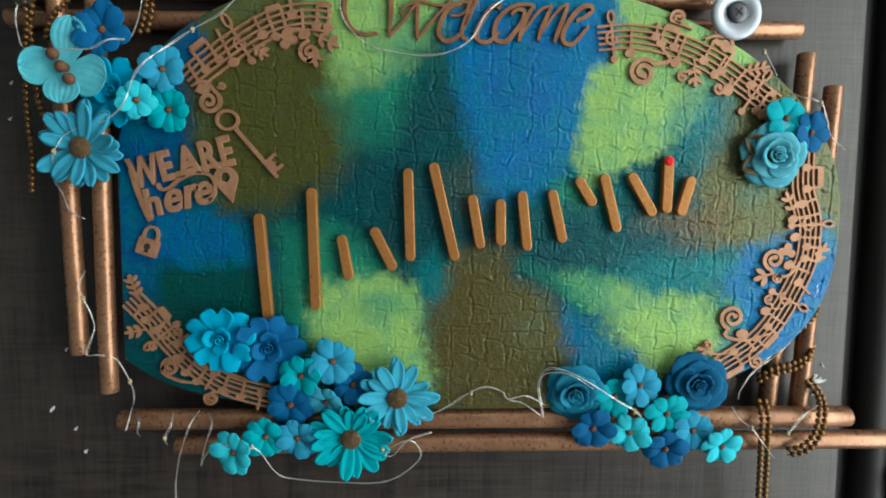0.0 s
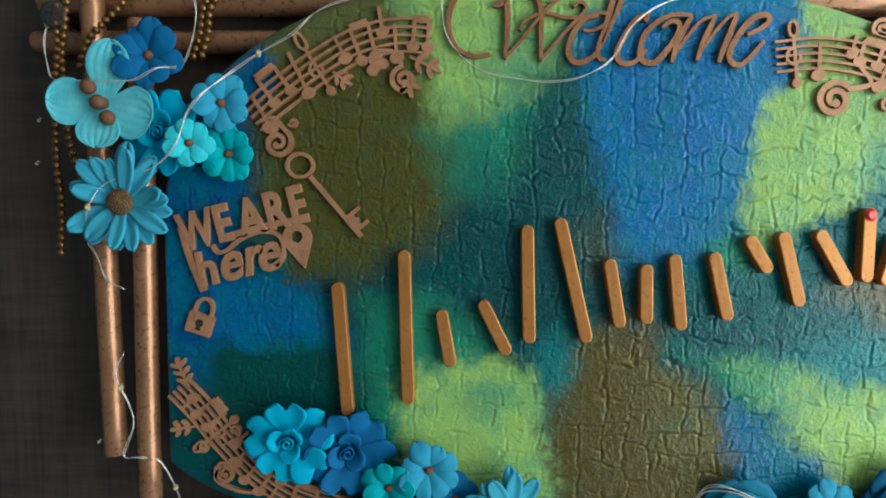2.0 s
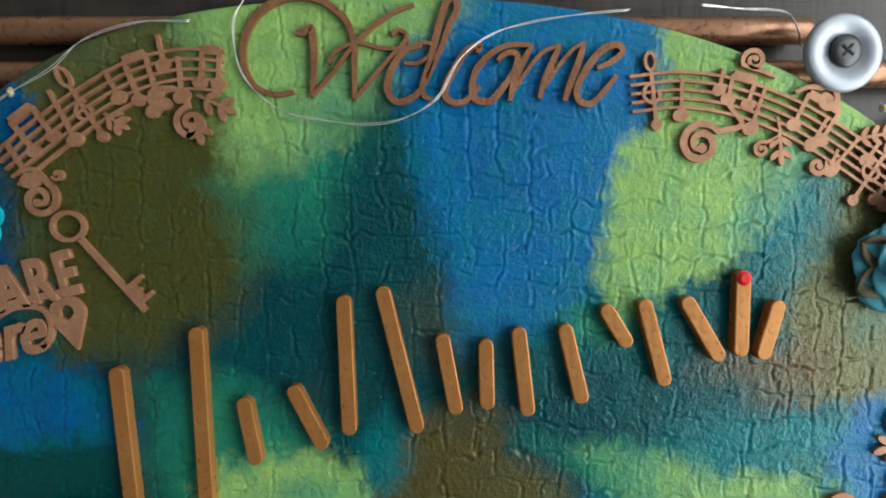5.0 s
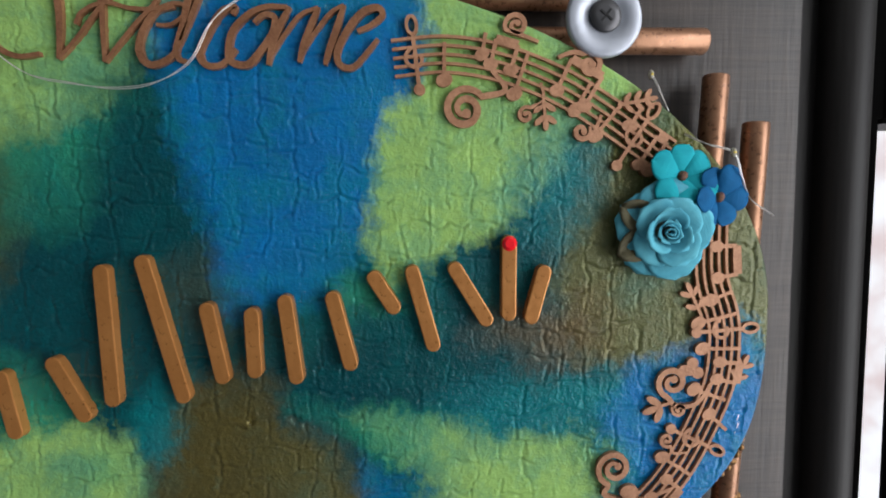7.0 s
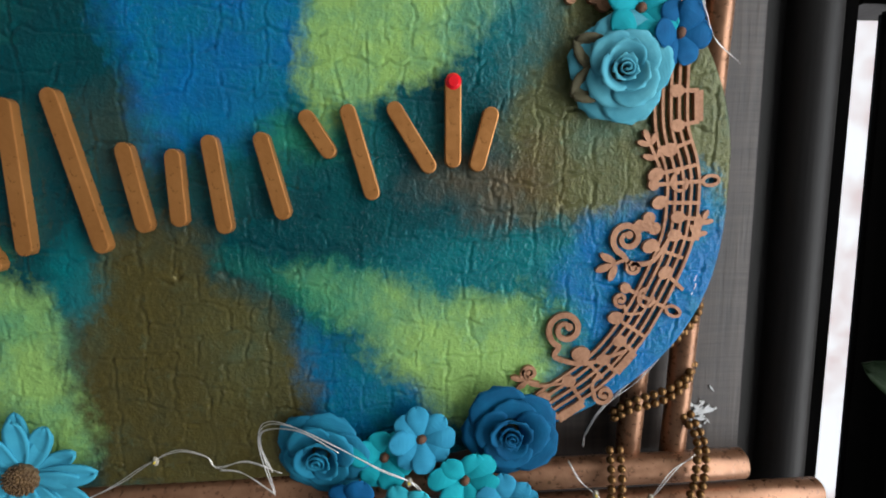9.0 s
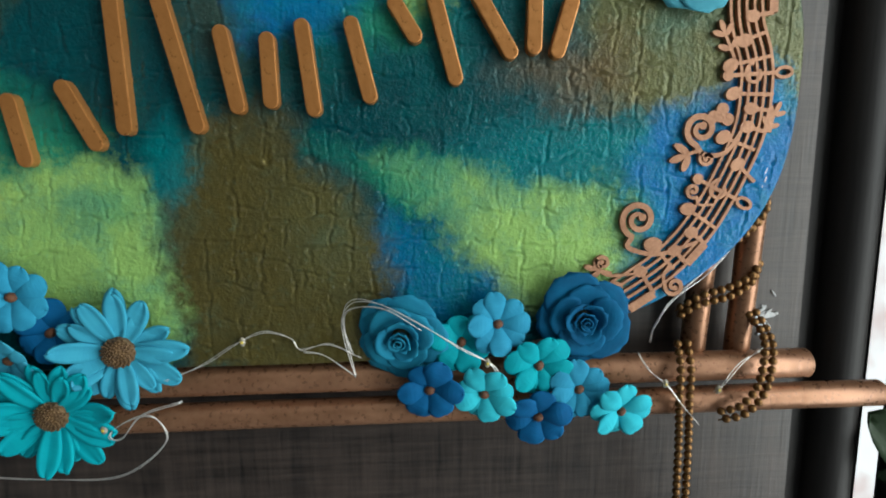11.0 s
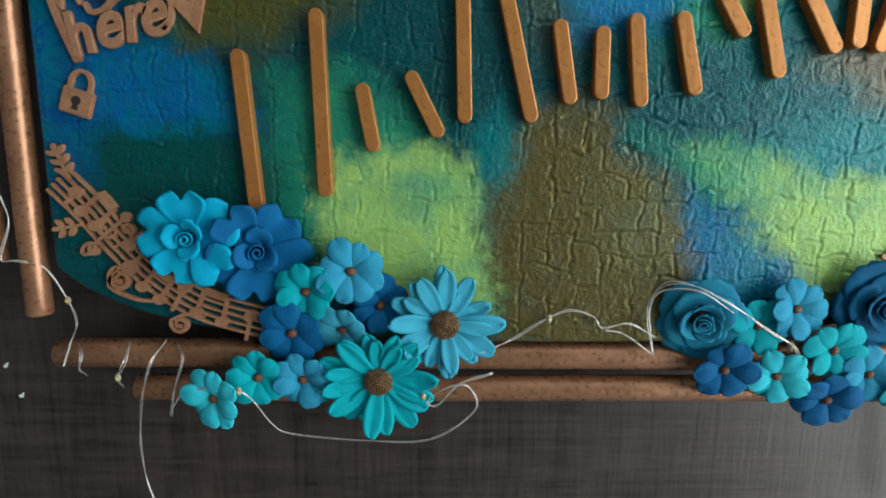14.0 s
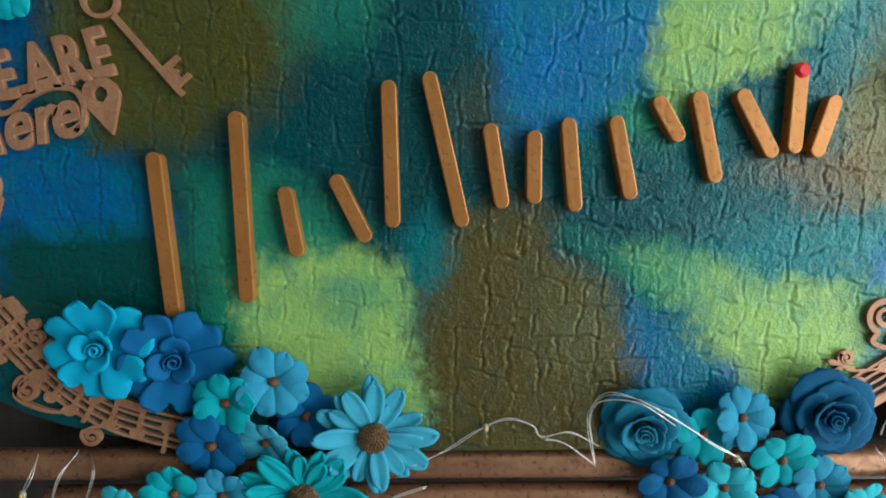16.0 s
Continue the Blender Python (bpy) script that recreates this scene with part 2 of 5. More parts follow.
    facet(GREEN, [(-11.0, 0.4), (-8.0, 0.5), (-4.6, -1.0), (-6.0, -4.9), (-9.6, -7.0), (-10.6, -5.2)], 2.0, 0.85)
    facet(LIME, [(-9.3, -3.1), (-7.6, -2.3), (-5.1, -1.9), (-2.5, -2.5), (-1.2, -8.7), (-3.0, -11.0), (-6.6, -10.5), (-9.4, -7.4)], 1.1, 0.97)
    p(GREEN, -4.2, -4.0, 1.8, 1.0, 20, 1.4, 0.45)
    facet(BROWN, [(-1.9, -3.2), (0.2, -0.5), (2.8, -1.5), (5.1, -3.6), (7.3, -6.8), (7.2, -11.5), (-1.7, -11.5)], 1.2)
    p(BROWN, 1.9, -1.2, 1.6, 1.2, 0, 0.9, 0.8)
    p(MOSS, 4.6, -5.4, 1.8, 2.6, 20, 1.2, 0.5)
    p(SEA, -1.4, -2.2, 0.9, 1.5, 0, 0.9, 0.7)


M["board"] = board_paint()

# ---- building helpers ----
Z0 = 1.5  # the height of the board's origin


def at(x, z, y=0.0):
    """Centimetres on the board to metres in the place; y in millimetres behind the board's face."""
    return Vector((x / 100, y / 1000, Z0 + z / 100))


def mesh_of(name, bm, mat, smooth=False):
    me = bpy.data.meshes.new(name)
    bm.normal_update()
    bm.to_mesh(me)
    bm.free()
    for m in mat if isinstance(mat, (list, tuple)) else [mat]:
        me.materials.append(m)
    if smooth:
        me.polygons.foreach_set("use_smooth", [True] * len(me.polygons))
    return me


def part(name, bm, mat, parent=None, label="", smooth=False):
    ob = new(name, mesh_of(name, bm, mat, smooth))
    if parent is not None:
        ob.parent = parent
    if label:
        ob["label"] = label
    return ob


def thing(name, m, label, category, group=""):
    ob = new(name)
    ob.empty_display_size = 0.01
    ob.matrix_world = m
    return tagged(ob, label, category, group)


def box(bm, lo, hi, bevel=0.0):
    r = bmesh.ops.create_cube(bm, size=1.0)
    vs = r["verts"]
    for v in vs:
        for i in range(3):
            v.co[i] = lo[i] if v.co[i] < 0 else hi[i]
    if bevel:
        es = list({e for v in vs for e in v.link_edges})
        bmesh.ops.bevel(bm, geom=es, offset=bevel, segments=2, affect="EDGES")
    return bm


def structure(name, bm, mat, smooth=False):
    return tagged(part(name, bm, mat, smooth=smooth), kind="structure")


def tube(bm, pts, radius, seg=6, taper=None, cap=True):
    """A round cord through points, with a turned frame."""
    rings, n = [], len(pts)
    up = Vector((0, 1, 0))
    for i, p in enumerate(pts):
        d = (pts[min(i + 1, n - 1)] - pts[max(i - 1, 0)]).normalized()
        side = d.cross(up)
        if side.length < 1e-3:
            side = d.cross(Vector((1, 0, 0)))
        side.normalize()
        up = side.cross(d).normalized()
        r = radius * (taper(i / max(n - 1, 1)) if taper else 1)
        rings.append([bm.verts.new(p + r * (math.cos(a) * side + math.sin(a) * up)) for a in (2 * math.pi * j / seg for j in range(seg))])
    for a, b in zip(rings, rings[1:]):
        for j in range(seg):
            bm.faces.new((a[j], b[j], b[(j + 1) % seg], a[(j + 1) % seg]))
    if cap:
        bm.faces.new(rings[0])
        bm.faces.new(rings[-1][::-1])
    return bm


def spline(pts, steps=8):
    """Catmull-Rom through points."""
    out = []
    q = [pts[0] * 2 - pts[1], *pts, pts[-1] * 2 - pts[-2]]
    for i in range(1, len(q) - 2):
        a, b, c, d = q[i - 1 : i + 3]
        for s in range(steps):
            t = s / steps
            out.append(0.5 * ((2 * b) + (c - a) * t + (2 * a - 5 * b + 4 * c - d) * t * t + (3 * b - a - 3 * c + d) * t**3))
    return out + [pts[-1]]


# ---- the place: panel with the sign, frame post beside it, and the room that closes it ----
WALL_Y = 0.024
structure("wall_north", box(bmesh.new(), (-1.3, WALL_Y, 0.0), (0.2715, WALL_Y + 0.05, 2.6)), M["laminate"])
structure("wall_west", box(bmesh.new(), (-1.42, -1.9, 0.0), (-1.3, WALL_Y + 0.05, 2.6)), M["plaster"])
structure("wall_south", box(bmesh.new(), (-1.42, -2.02, 0.0), (1.42, -1.9, 2.6)), M["plaster"])
structure("floor", box(bmesh.new(), (-1.42, -2.02, -0.1), (1.42, 0.5, 0.0)), M["floor"])
structure("ceiling", box(bmesh.new(), (-1.42, -2.02, 2.6), (1.42, 0.5, 2.7)), M["ceiling"])
bm = bmesh.new()
box(bm, (1.3, -1.9, 0.0), (1.42, 0.1, 0.1))
box(bm, (1.3, -1.9, 2.3), (1.42, 0.1, 2.6))
box(bm, (1.3, -1.9, 0.1), (1.42, -1.56, 2.3))
box(bm, (1.3, -0.24, 0.1), (1.42, 0.1, 2.3))
structure("wall_east", bm, M["plaster"])

# frame post: a shadow gap, a rounded moulding and the jamb behind it
bm = bmesh.new()
box(bm, (0.2720, 0.0400, 0.0), (0.2930, 0.1000, 2.6))
rings = []
for z in (0.0, 2.6):
    arc = [(0.3045 - 0.0125 * math.cos(a), 0.0385 - 0.0115 * math.sin(a)) for a in (math.pi * i / 14 for i in range(15))]
    rings.append([bm.verts.new((x, y, z)) for x, y in [(0.292, 0.0995), *arc, (0.317, 0.0995)]])
for i in range(len(rings[0])):
    j = (i + 1) % len(rings[0])
    bm.faces.new((rings[0][i], rings[0][j], rings[1][j], rings[1][i]))
bm.faces.new(rings[0])
bm.faces.new(rings[1])
box(bm, (0.2930, 0.1005, 0.0), (0.3825, 0.1400, 2.6), 0.002)
bmesh.ops.recalc_face_normals(bm, faces=bm.faces)
post = structure("door_frame", bm, M["dark_wood"])
for f in post.data.polygons:
    f.use_smooth = f.normal.y < -0.02 and abs(f.center.x - 0.3045) < 0.0127 and f.center.y < 0.0386
# lintel over the open side light, and the leaf that stands ajar beyond it
structure("door_lintel", box(bmesh.new(), (0.3830, 0.1000, 1.6140), (0.4700, 0.1400, 2.6), 0.003), M["dark_wood"])
post = structure("door_leaf", box(bmesh.new(), (0.0, 0.1080, -1.5), (0.09, 0.1140, 0.112), 0.002), M["dark_wood"])
post.matrix_world = pose(0.4050, 0, Z0, 0, -0.4, 0)
structure("wall_north_end", box(bmesh.new(), (0.41, 0.03, 0.0), (1.3, 0.08, 2.6)), M["dark_wood"])
structure("ground", box(bmesh.new(), (-40, -40, -0.3), (40, 40, -0.12)), M["floor"])

# yard backdrop: daylight beyond the opening is put in as the sheet's own glow
k = Mat("glowing yard backdrop", 1.0)
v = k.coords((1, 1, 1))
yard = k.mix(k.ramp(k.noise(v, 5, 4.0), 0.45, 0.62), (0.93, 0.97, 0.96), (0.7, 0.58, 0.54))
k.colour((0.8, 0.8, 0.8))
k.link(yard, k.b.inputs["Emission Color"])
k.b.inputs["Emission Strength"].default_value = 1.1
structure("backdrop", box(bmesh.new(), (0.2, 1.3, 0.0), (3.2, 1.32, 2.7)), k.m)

# ---- the board ----


def board_edge(a):
    """Outline of the board at an angle: four oval quarters, the left side cut straight."""
    c, s = math.cos(a), math.sin(a)
    if s >= 0:
        rx, rz, n = (24.4, 14.35, 2.0) if c >= 0 else (21.3, 14.35, 2.7)
    else:
        rx, rz, n = (24.4, 12.95, 2.9) if c >= 0 else (23.6, 12.95, 3.7)
    r = (abs(c / rx) ** n + abs(s / rz) ** n) ** (-1 / n)
    x, z = r * c, r * s
    if x < -21.15:
        x, z = -21.15, z * 21.15 / -x
    return x, z + 2.0


def smooth_noise(x, z, size, rng):
    """Value noise between 0 and 1, with hills about `size` centimetres apart."""
    g = rng.random((64, 64))
    u, v = x / size + 200, z / size + 200
    i, j = np.floor(u).astype(int), np.floor(v).astype(int)
    fu, fv = u - i, v - j
    fu, fv = fu * fu * (3 - 2 * fu), fv * fv * (3 - 2 * fv)
    i, j, i2, j2 = i % 64, j % 64, (i + 1) % 64, (j + 1) % 64
    return (g[i, j] * (1 - fu) + g[i2, j] * fu) * (1 - fv) + (g[i, j2] * (1 - fu) + g[i2, j2] * fu) * fv


def courses(x, z, wide, high, rng):
    """Signed gaps to the nearest joints of uneven courses: (across, along)."""
    jit = rng.random((96, 96))
    row = np.floor(z / high).astype(int)
    up = z / high - row
    d_row = np.minimum(up, 1 - up) * high
    u = x / wide + jit[row % 96, 0] * 1.7
    cell = np.floor(u).astype(int)
    d_col = np.full(x.shape, 9.0)
    for k in (-1, 0, 1, 2):
        edge = cell + k + 0.62 * (jit[row % 96, (cell + k) % 96] - 0.5)
        off = (u - edge) * wide
        d_col = np.where(np.abs(off) < np.abs(d_col), off, d_col)
    return np.where(up < 0.5, d_row, -d_row), d_col


def crackle(x, z, rng):
    """Relief of the crackled coat, in millimetres: broken blocks parted by grooves with raised lips."""
    wx = x + 0.5 * (smooth_noise(x, z, 1.5, rng) - 0.5) + 0.24 * (smooth_noise(x, z, 0.5, rng) - 0.5) + 0.09 * (smooth_noise(x, z, 0.2, rng) - 0.5)
    wz = z + 0.5 * (smooth_noise(x, z, 1.5, rng) - 0.5) + 0.24 * (smooth_noise(x, z, 0.5, rng) - 0.5) + 0.09 * (smooth_noise(x, z, 0.2, rng) - 0.5)
    pick = smooth_noise(x, z, 3.5, rng) > 0.5
    a, b = courses(wx, wz, 1.35, 1.15, rng)
    c, d = courses(wz + 3.1, wx + 1.7, 1.3, 1.2, rng)
    h = np.zeros(x.shape)
    area = smooth_noise(x, z, 3.2, rng)
    for k, gap in enumerate((np.where(pick, a, d), np.where(pick, b, c))):
        here = np.clip((smooth_noise(x, z, 0.85, rng) * 0.75 + area * 0.6 - 0.38) * 3.2, 0.0, 1.0)
        width = (0.034, 0.036)[k] + 0.03 * smooth_noise(x, z, 0.7, rng)
        groove = np.exp(-((gap / width) ** 2))
        lip = np.exp(-(((gap - 0.12) / 0.06) ** 2)) * 0.22 + np.exp(-(((gap + 0.11) / 0.05) ** 2)) * 0.1
        h += here * (lip * (0.5 + smooth_noise(x, z, 0.6, rng)) - (0.85, 0.4)[k] * groove)
    # short raised ridges of thick paint
    ridge = np.abs(smooth_noise(x, z, 0.8, rng) + 0.3 * smooth_noise(x, z, 0.25, rng) - 0.65)
    h += 0.24 * np.exp(-((ridge / 0.03) ** 2)) * np.clip((smooth_noise(x, z, 1.1, rng) - 0.5) * 5, 0, 1)
    grit = smooth_noise(x, z, 0.16, rng)
    h += 0.14 * (grit - 0.5) + 0.26 * np.clip(grit - 0.78, 0, 1) / 0.22
    return 0.84 * h + 0.16 * (smooth_noise(x, z, 0.45, rng) - 0.5) + 0.12 * (smooth_noise(x, z, 1.2, rng) - 0.5)


def make_board():
    step = 0.065
    xs, zs = np.arange(-21.4, 24.6, step), np.arange(-11.5, 16.6, step)
    gx, gz = [a.ravel() for a in np.meshgrid(xs, zs)]
    ang = np.arctan2(gz - 2.0, gx)
    table = np.array([math.hypot(board_edge(a)[0], board_edge(a)[1] - 2.0) for a in np.linspace(-math.pi, math.pi, 3601)])
    far = np.interp(ang, np.linspace(-math.pi, math.pi, 3601), table)
    here = np.hypot(gx, gz - 2.0)
    inner = here <= far
    n, m = len(xs), len(zs)
    idx = np.arange(n * m).reshape(m, n)
    quads = np.stack([idx[:-1, :-1], idx[:-1, 1:], idx[1:, 1:], idx[1:, :-1]], -1).reshape(-1, 4)
    quads = quads[inner[quads].any(1)]
    out = ~inner
    pull = np.where(out, far / np.maximum(here, 1e-6), 1.0)
    gx, gz = gx * pull, 2.0 + (gz - 2.0) * pull
    h = crackle(gx, gz, np.random.default_rng(5)) * np.clip((far - here) / 0.3, 0, 1)
    round_off = 0.8 * np.clip(1 - (far - here) / 0.12, 0, 1) ** 2
    used = np.unique(quads)
    remap = np.full(n * m, -1)
    remap[used] = np.arange(used.size)
    co = np.stack([gx[used] / 100, (round_off - h)[used] / 1000, gz[used] / 100], 1)
    quads = remap[quads]
    ring = [board_edge(2 * math.pi * i / 720) for i in range(720)]
    rim = np.array([(x / 100, 0.0008, z / 100) for x, z in ring] + [(x / 100, 0.0042, z / 100) for x, z in ring])
    side = [(i, 720 + i, 720 + (i + 1) % 720, (i + 1) % 720) for i in range(720)]
    me = bpy.data.meshes.new("sign_board")
    me.from_pydata(co.tolist(), [], quads.tolist())
    me.polygons.foreach_set("use_smooth", [True] * len(me.polygons))
    edge = bpy.data.meshes.new("rim")
    edge.from_pydata(rim.tolist(), [], side + [list(range(1439, 719, -1))])
    for m in (me, edge):
        m.materials.append(M["board"])
        m.update()
    ob = new("sign_board", me)
    band = new("rim", edge)
    band.parent = ob
    band["label"] = "painted board edge and back"
    ob.location = (0, 0, Z0)
    return tagged(ob, "oval wooden sign board with crackled blue, lime, teal and olive paint", "sign board")


make_board()

# ---- dowels ----


def dowel(a, b, y, label, r=0.585):
    p, q = at(*a, y), at(*b, y)
    base = (p + q) / 2
    p, q = p - base, q - base
    bm = bmesh.new()
    d = (q - p).normalized() * 0.0006
    n = 12
    rnd = random.Random(int(a[0] * 10))
    pts = [p, p + d] + [p + (q - p) * (i / n) + Vector((rnd.uniform(-1, 1), 0, rnd.uniform(-1, 1))) * 0.00012 for i in range(1, n)] + [q - d, q]
    tube(bm, pts, r / 100, 22, lambda t: 0.93 if t in (0.0, 1.0) else 1.0)
    ob = part("dowel", bm, M["dowel"], smooth=True)
    for f in ob.data.polygons:
        f.use_smooth = len(f.vertices) == 4
    ob.location = base
    for end, way in ((p, -1), (q, 1)):
        cap = bmesh.new()
        bmesh.ops.create_cone(cap, cap_ends=True, segments=20, radius1=r * 0.9 / 100, radius2=r * 0.82 / 100, depth=0.0006)
        face = part("end_face", cap, M["dowel"], ob, "sawn dowel end")
        face.matrix_basis = Matrix.Translation(end) @ (d * way).to_track_quat("Z", "Y").to_matrix().to_4x4()
    return tagged(ob, label, "dowel", "dowels of the frame")


low = "bronze-painted round wooden dowel under the board's lower edge"
dowel((-21.9, -11.85), (26.3, -11.75), 7.5, low, 0.68)
dowel((-18.35, -13.55), (30.1, -13.35), 7.5, low, 0.62)
dowel((-24.75, 19.0), (-24.13, -7.4), 4.0, "bronze-painted long upright wooden dowel beside the board", 0.55)
dowel((-22.3, 14.4), (-22.4, -9.9), 4.0, "bronze-painted upright wooden dowel beside the board", 0.55)
top = "bronze-painted wooden dowel along the top of the frame"
dowel((-28.0, 15.65), (16.6, 15.55), 16.0, top, 0.57)
dowel((-28.4, 13.75), (22.1, 13.7), 16.0, top, 0.57)
side = "bronze-painted upright wooden dowel half behind the board"
dowel((22.5, 12.15), (21.05, -11.9), 13.0, side, 0.56)
dowel((24.4, 10.1), (23.2, -12.0), 13.0, side, 0.56)

# ---- paper flowers ----


def paper(name, base, dark):
    k = Mat(name, 0.8)
    k.b.inputs["Specular IOR Level"].default_value = 0.2
    v = k.coords()
    n1, n2 = k.noise(v, 110, 3.0), k.noise(k.coords((1500, 300, 300)), 1.0, 2.0)
    k.colour(k.mix(k.ramp(n1, 0.3, 0.72), dark, base))
    k.bump(n2, 0.0003, 0.5)
    k.bump(n1, 0.0012, 0.4)
    return k.m


PAPER = {
    "aqua": paper("aqua paper", (0.04, 0.52, 0.62), (0.02, 0.4, 0.52)),
    "teal": paper("teal paper", (0.002, 0.36, 0.42), (0.001, 0.26, 0.33)),
    "mid": paper("mid blue paper", (0.03, 0.29, 0.46), (0.018, 0.22, 0.38)),
    "deep": paper("deep blue paper", (0.0, 0.11, 0.28), (0.0, 0.07, 0.2)),
    "sky": paper("sky blue paper", (0.05, 0.36, 0.5), (0.028, 0.25, 0.39)),
    "vivid": paper("vivid cyan paper", (0.002, 0.36, 0.57), (0.001, 0.26, 0.46)),
    "pale": paper("pale turquoise paper", (0.13, 0.53, 0.62), (0.065, 0.4, 0.5)),
    "rose": paper("dusty turquoise paper", (0.12, 0.46, 0.56), (0.06, 0.32, 0.43)),
    "steel": paper("steel blue paper", (0.015, 0.23, 0.36), (0.01, 0.16, 0.28)),
    "navy": paper("petrol blue paper", (0.001, 0.115, 0.25), (0.0, 0.07, 0.17)),
}
M["seed"] = speckled("bronze seeds", (0.27, 0.16, 0.07), (0.05, 0.025, 0.012), 500, 0.5, 0.3)
M["bead_brown"] = speckled("brown wooden bead", (0.17, 0.065, 0.025), (0.08, 0.03, 0.012), 300, 0.55)
M["leaf"] = speckled("dark paper leaf", (0.1, 0.09, 0.045), (0.05, 0.045, 0.02), 200, 0.8)


def skin(bm, grid, thick=0.0004):
    """A closed thin sheet from a grid of points: a front and a back."""
    nu, nv = len(grid), len(grid[0])
    f = [[bm.verts.new(p) for p in row] for row in grid]
    b = []
    for i in range(nu):
        row = []
        for j in range(nv):
            du = grid[min(i + 1, nu - 1)][j] - grid[max(i - 1, 0)][j]
            dv = grid[i][min(j + 1, nv - 1)] - grid[i][max(j - 1, 0)]
            n = du.cross(dv)
            n = n.normalized() if n.length > 1e-12 else Vector((0, 1, 0))
            row.append(bm.verts.new(grid[i][j] + n * thick))
        b.append(row)
    for i in range(nu - 1):
        for j in range(nv - 1):
            bm.faces.new((f[i][j], f[i][j + 1], f[i + 1][j + 1], f[i + 1][j]))
            bm.faces.new((b[i][j], b[i + 1][j], b[i + 1][j + 1], b[i][j + 1]))
    edge = [(i, 0) for i in range(nu)] + [(nu - 1, j) for j in range(1, nv)] + [(i, nv - 1) for i in range(nu - 2, -1, -1)] + [(0, j) for j in range(nv - 2, 0, -1)]
    for (a, c), (d, e) in zip(edge, edge[1:] + edge[:1]):
        bm.faces.new((f[a][c], f[d][e], b[d][e], b[a][c]))
    return bm


def petal(L, W, lift=0.3, cup=0.15, curl=0.0, notch=0.0, ruffle=0.0, neck=0.3, wide=0.6, nu=8, nv=7, seed=0, dome=0.0, heart=False, pleat=5.0):
    """A flat-lying petal along +x that rises towards the viewer (-y); centimetres."""
    rnd = random.Random(seed)
    ph = rnd.uniform(0, 6)
    grid = []
    for i in range(nu):
        u = 1 - (1 - i / (nu - 1)) ** 1.7
        if u > wide:
            hw = W * (1 - 0.42 * ((u - wide) / (1 - wide)) ** 2) if heart else W * max(0.0, 1 - ((u - wide) / (1.0 - wide)) ** 2.3) ** 0.48 * 0.98 + 0.02 * W
        else:
            s = u / wide
            hw = W * (neck + (1 - neck) * s * s * (3 - 2 * s))
        row = []
        for j in range(nv):
            v = 2 * j / (nv - 1) - 1
            r = L * u * (1 - notch * (1 - abs(v)) ** (1.4 if heart else 2) * u**4 - (0.13 * v**4 * u**3 if heart else 0))
            y = -(lift * u + curl * u**3 + cup * v * v * hw / W - 0.05 * W * math.cos(v * 3) * u + ruffle * math.sin(v * pleat + ph) * u + dome * (1 - v * v) * math.sin(math.pi * min(1.0, u * 0.95)))
            row.append(Vector((r, y, v * hw)) / 100)
        grid.append(row)
    return skin(bmesh.new(), grid)


def wrapped(L, W, r0, t0, t1, nu=11, nv=11, roll=0.0):
    """A petal that stands round the flower's axis, leaning from t0 to t1 degrees away from it."""
    grid, r, h = [], r0, 0.0
    for i in range(nu):
        u = i / (nu - 1)
        a = radians(t0 + (t1 - t0) * u**1.5)
        if i:
            r += L / (nu - 1) * math.sin(a)
            h += L / (nu - 1) * math.cos(a)
        hw = W * (0.55 + 0.45 * math.sin(min(u, 0.62) / 0.62 * math.pi / 2)) * (1 if u < 0.62 else math.sqrt(max(0.02, 1 - ((u - 0.62) / 0.388) ** 2)))
        row = []
        for j in range(nv):
            v = 2 * j / (nv - 1) - 1
            phi = v * hw / max(r * 0.75 + 0.3, 0.3)
            rr = r + 0.015 * u * math.sin(4 * v) + roll * u**4 * 0.05 * abs(v)
            row.append(Vector((rr * math.cos(phi), -h + 0.05 * v * v * u, rr * math.sin(phi))) / 100)
        grid.append(row)
    return skin(bmesh.new(), grid, 0.0005)


def ball(bm, r, centre=(0, 0, 0), squash=(1, 1, 1), sub=2):
    vs = bmesh.ops.create_icosphere(bm, subdivisions=sub, radius=r)["verts"]
    for v in vs:
        v.co = Vector((v.co.x * squash[0] + centre[0], v.co.y * squash[1] + centre[1], v.co.z * squash[2] + centre[2]))
    return bm


def instance(name, me, parent, m, label=""):
    """One more object on a mesh that is already there, as a part."""
    ob = new(name, me)
    ob.parent = parent
    ob.matrix_basis = m
    if label:
        ob["label"] = label
    return ob


def spin(a, tilt=0.0, y=0.0, s=1.0):
    return pose(0, y / 100, 0, 0, a, 0) @ pose(0, 0, 0, 0, 0, tilt) @ Matrix.Diagonal((s, s, s, 1))


MESH = {}


def shared(key, make, mat, smooth=True):
    if key not in MESH:
        MESH[key] = mesh_of(key[0], make(), mat, smooth)
    return MESH[key]


def seat(x, z, y, turn, lean_x, lean_z):
    """Where a flower sits: on the board at x, z (cm), y millimetres behind its face, leaning a little."""
    p = at(x, z, y)
    return pose(*p, lean_x, turn, lean_z)


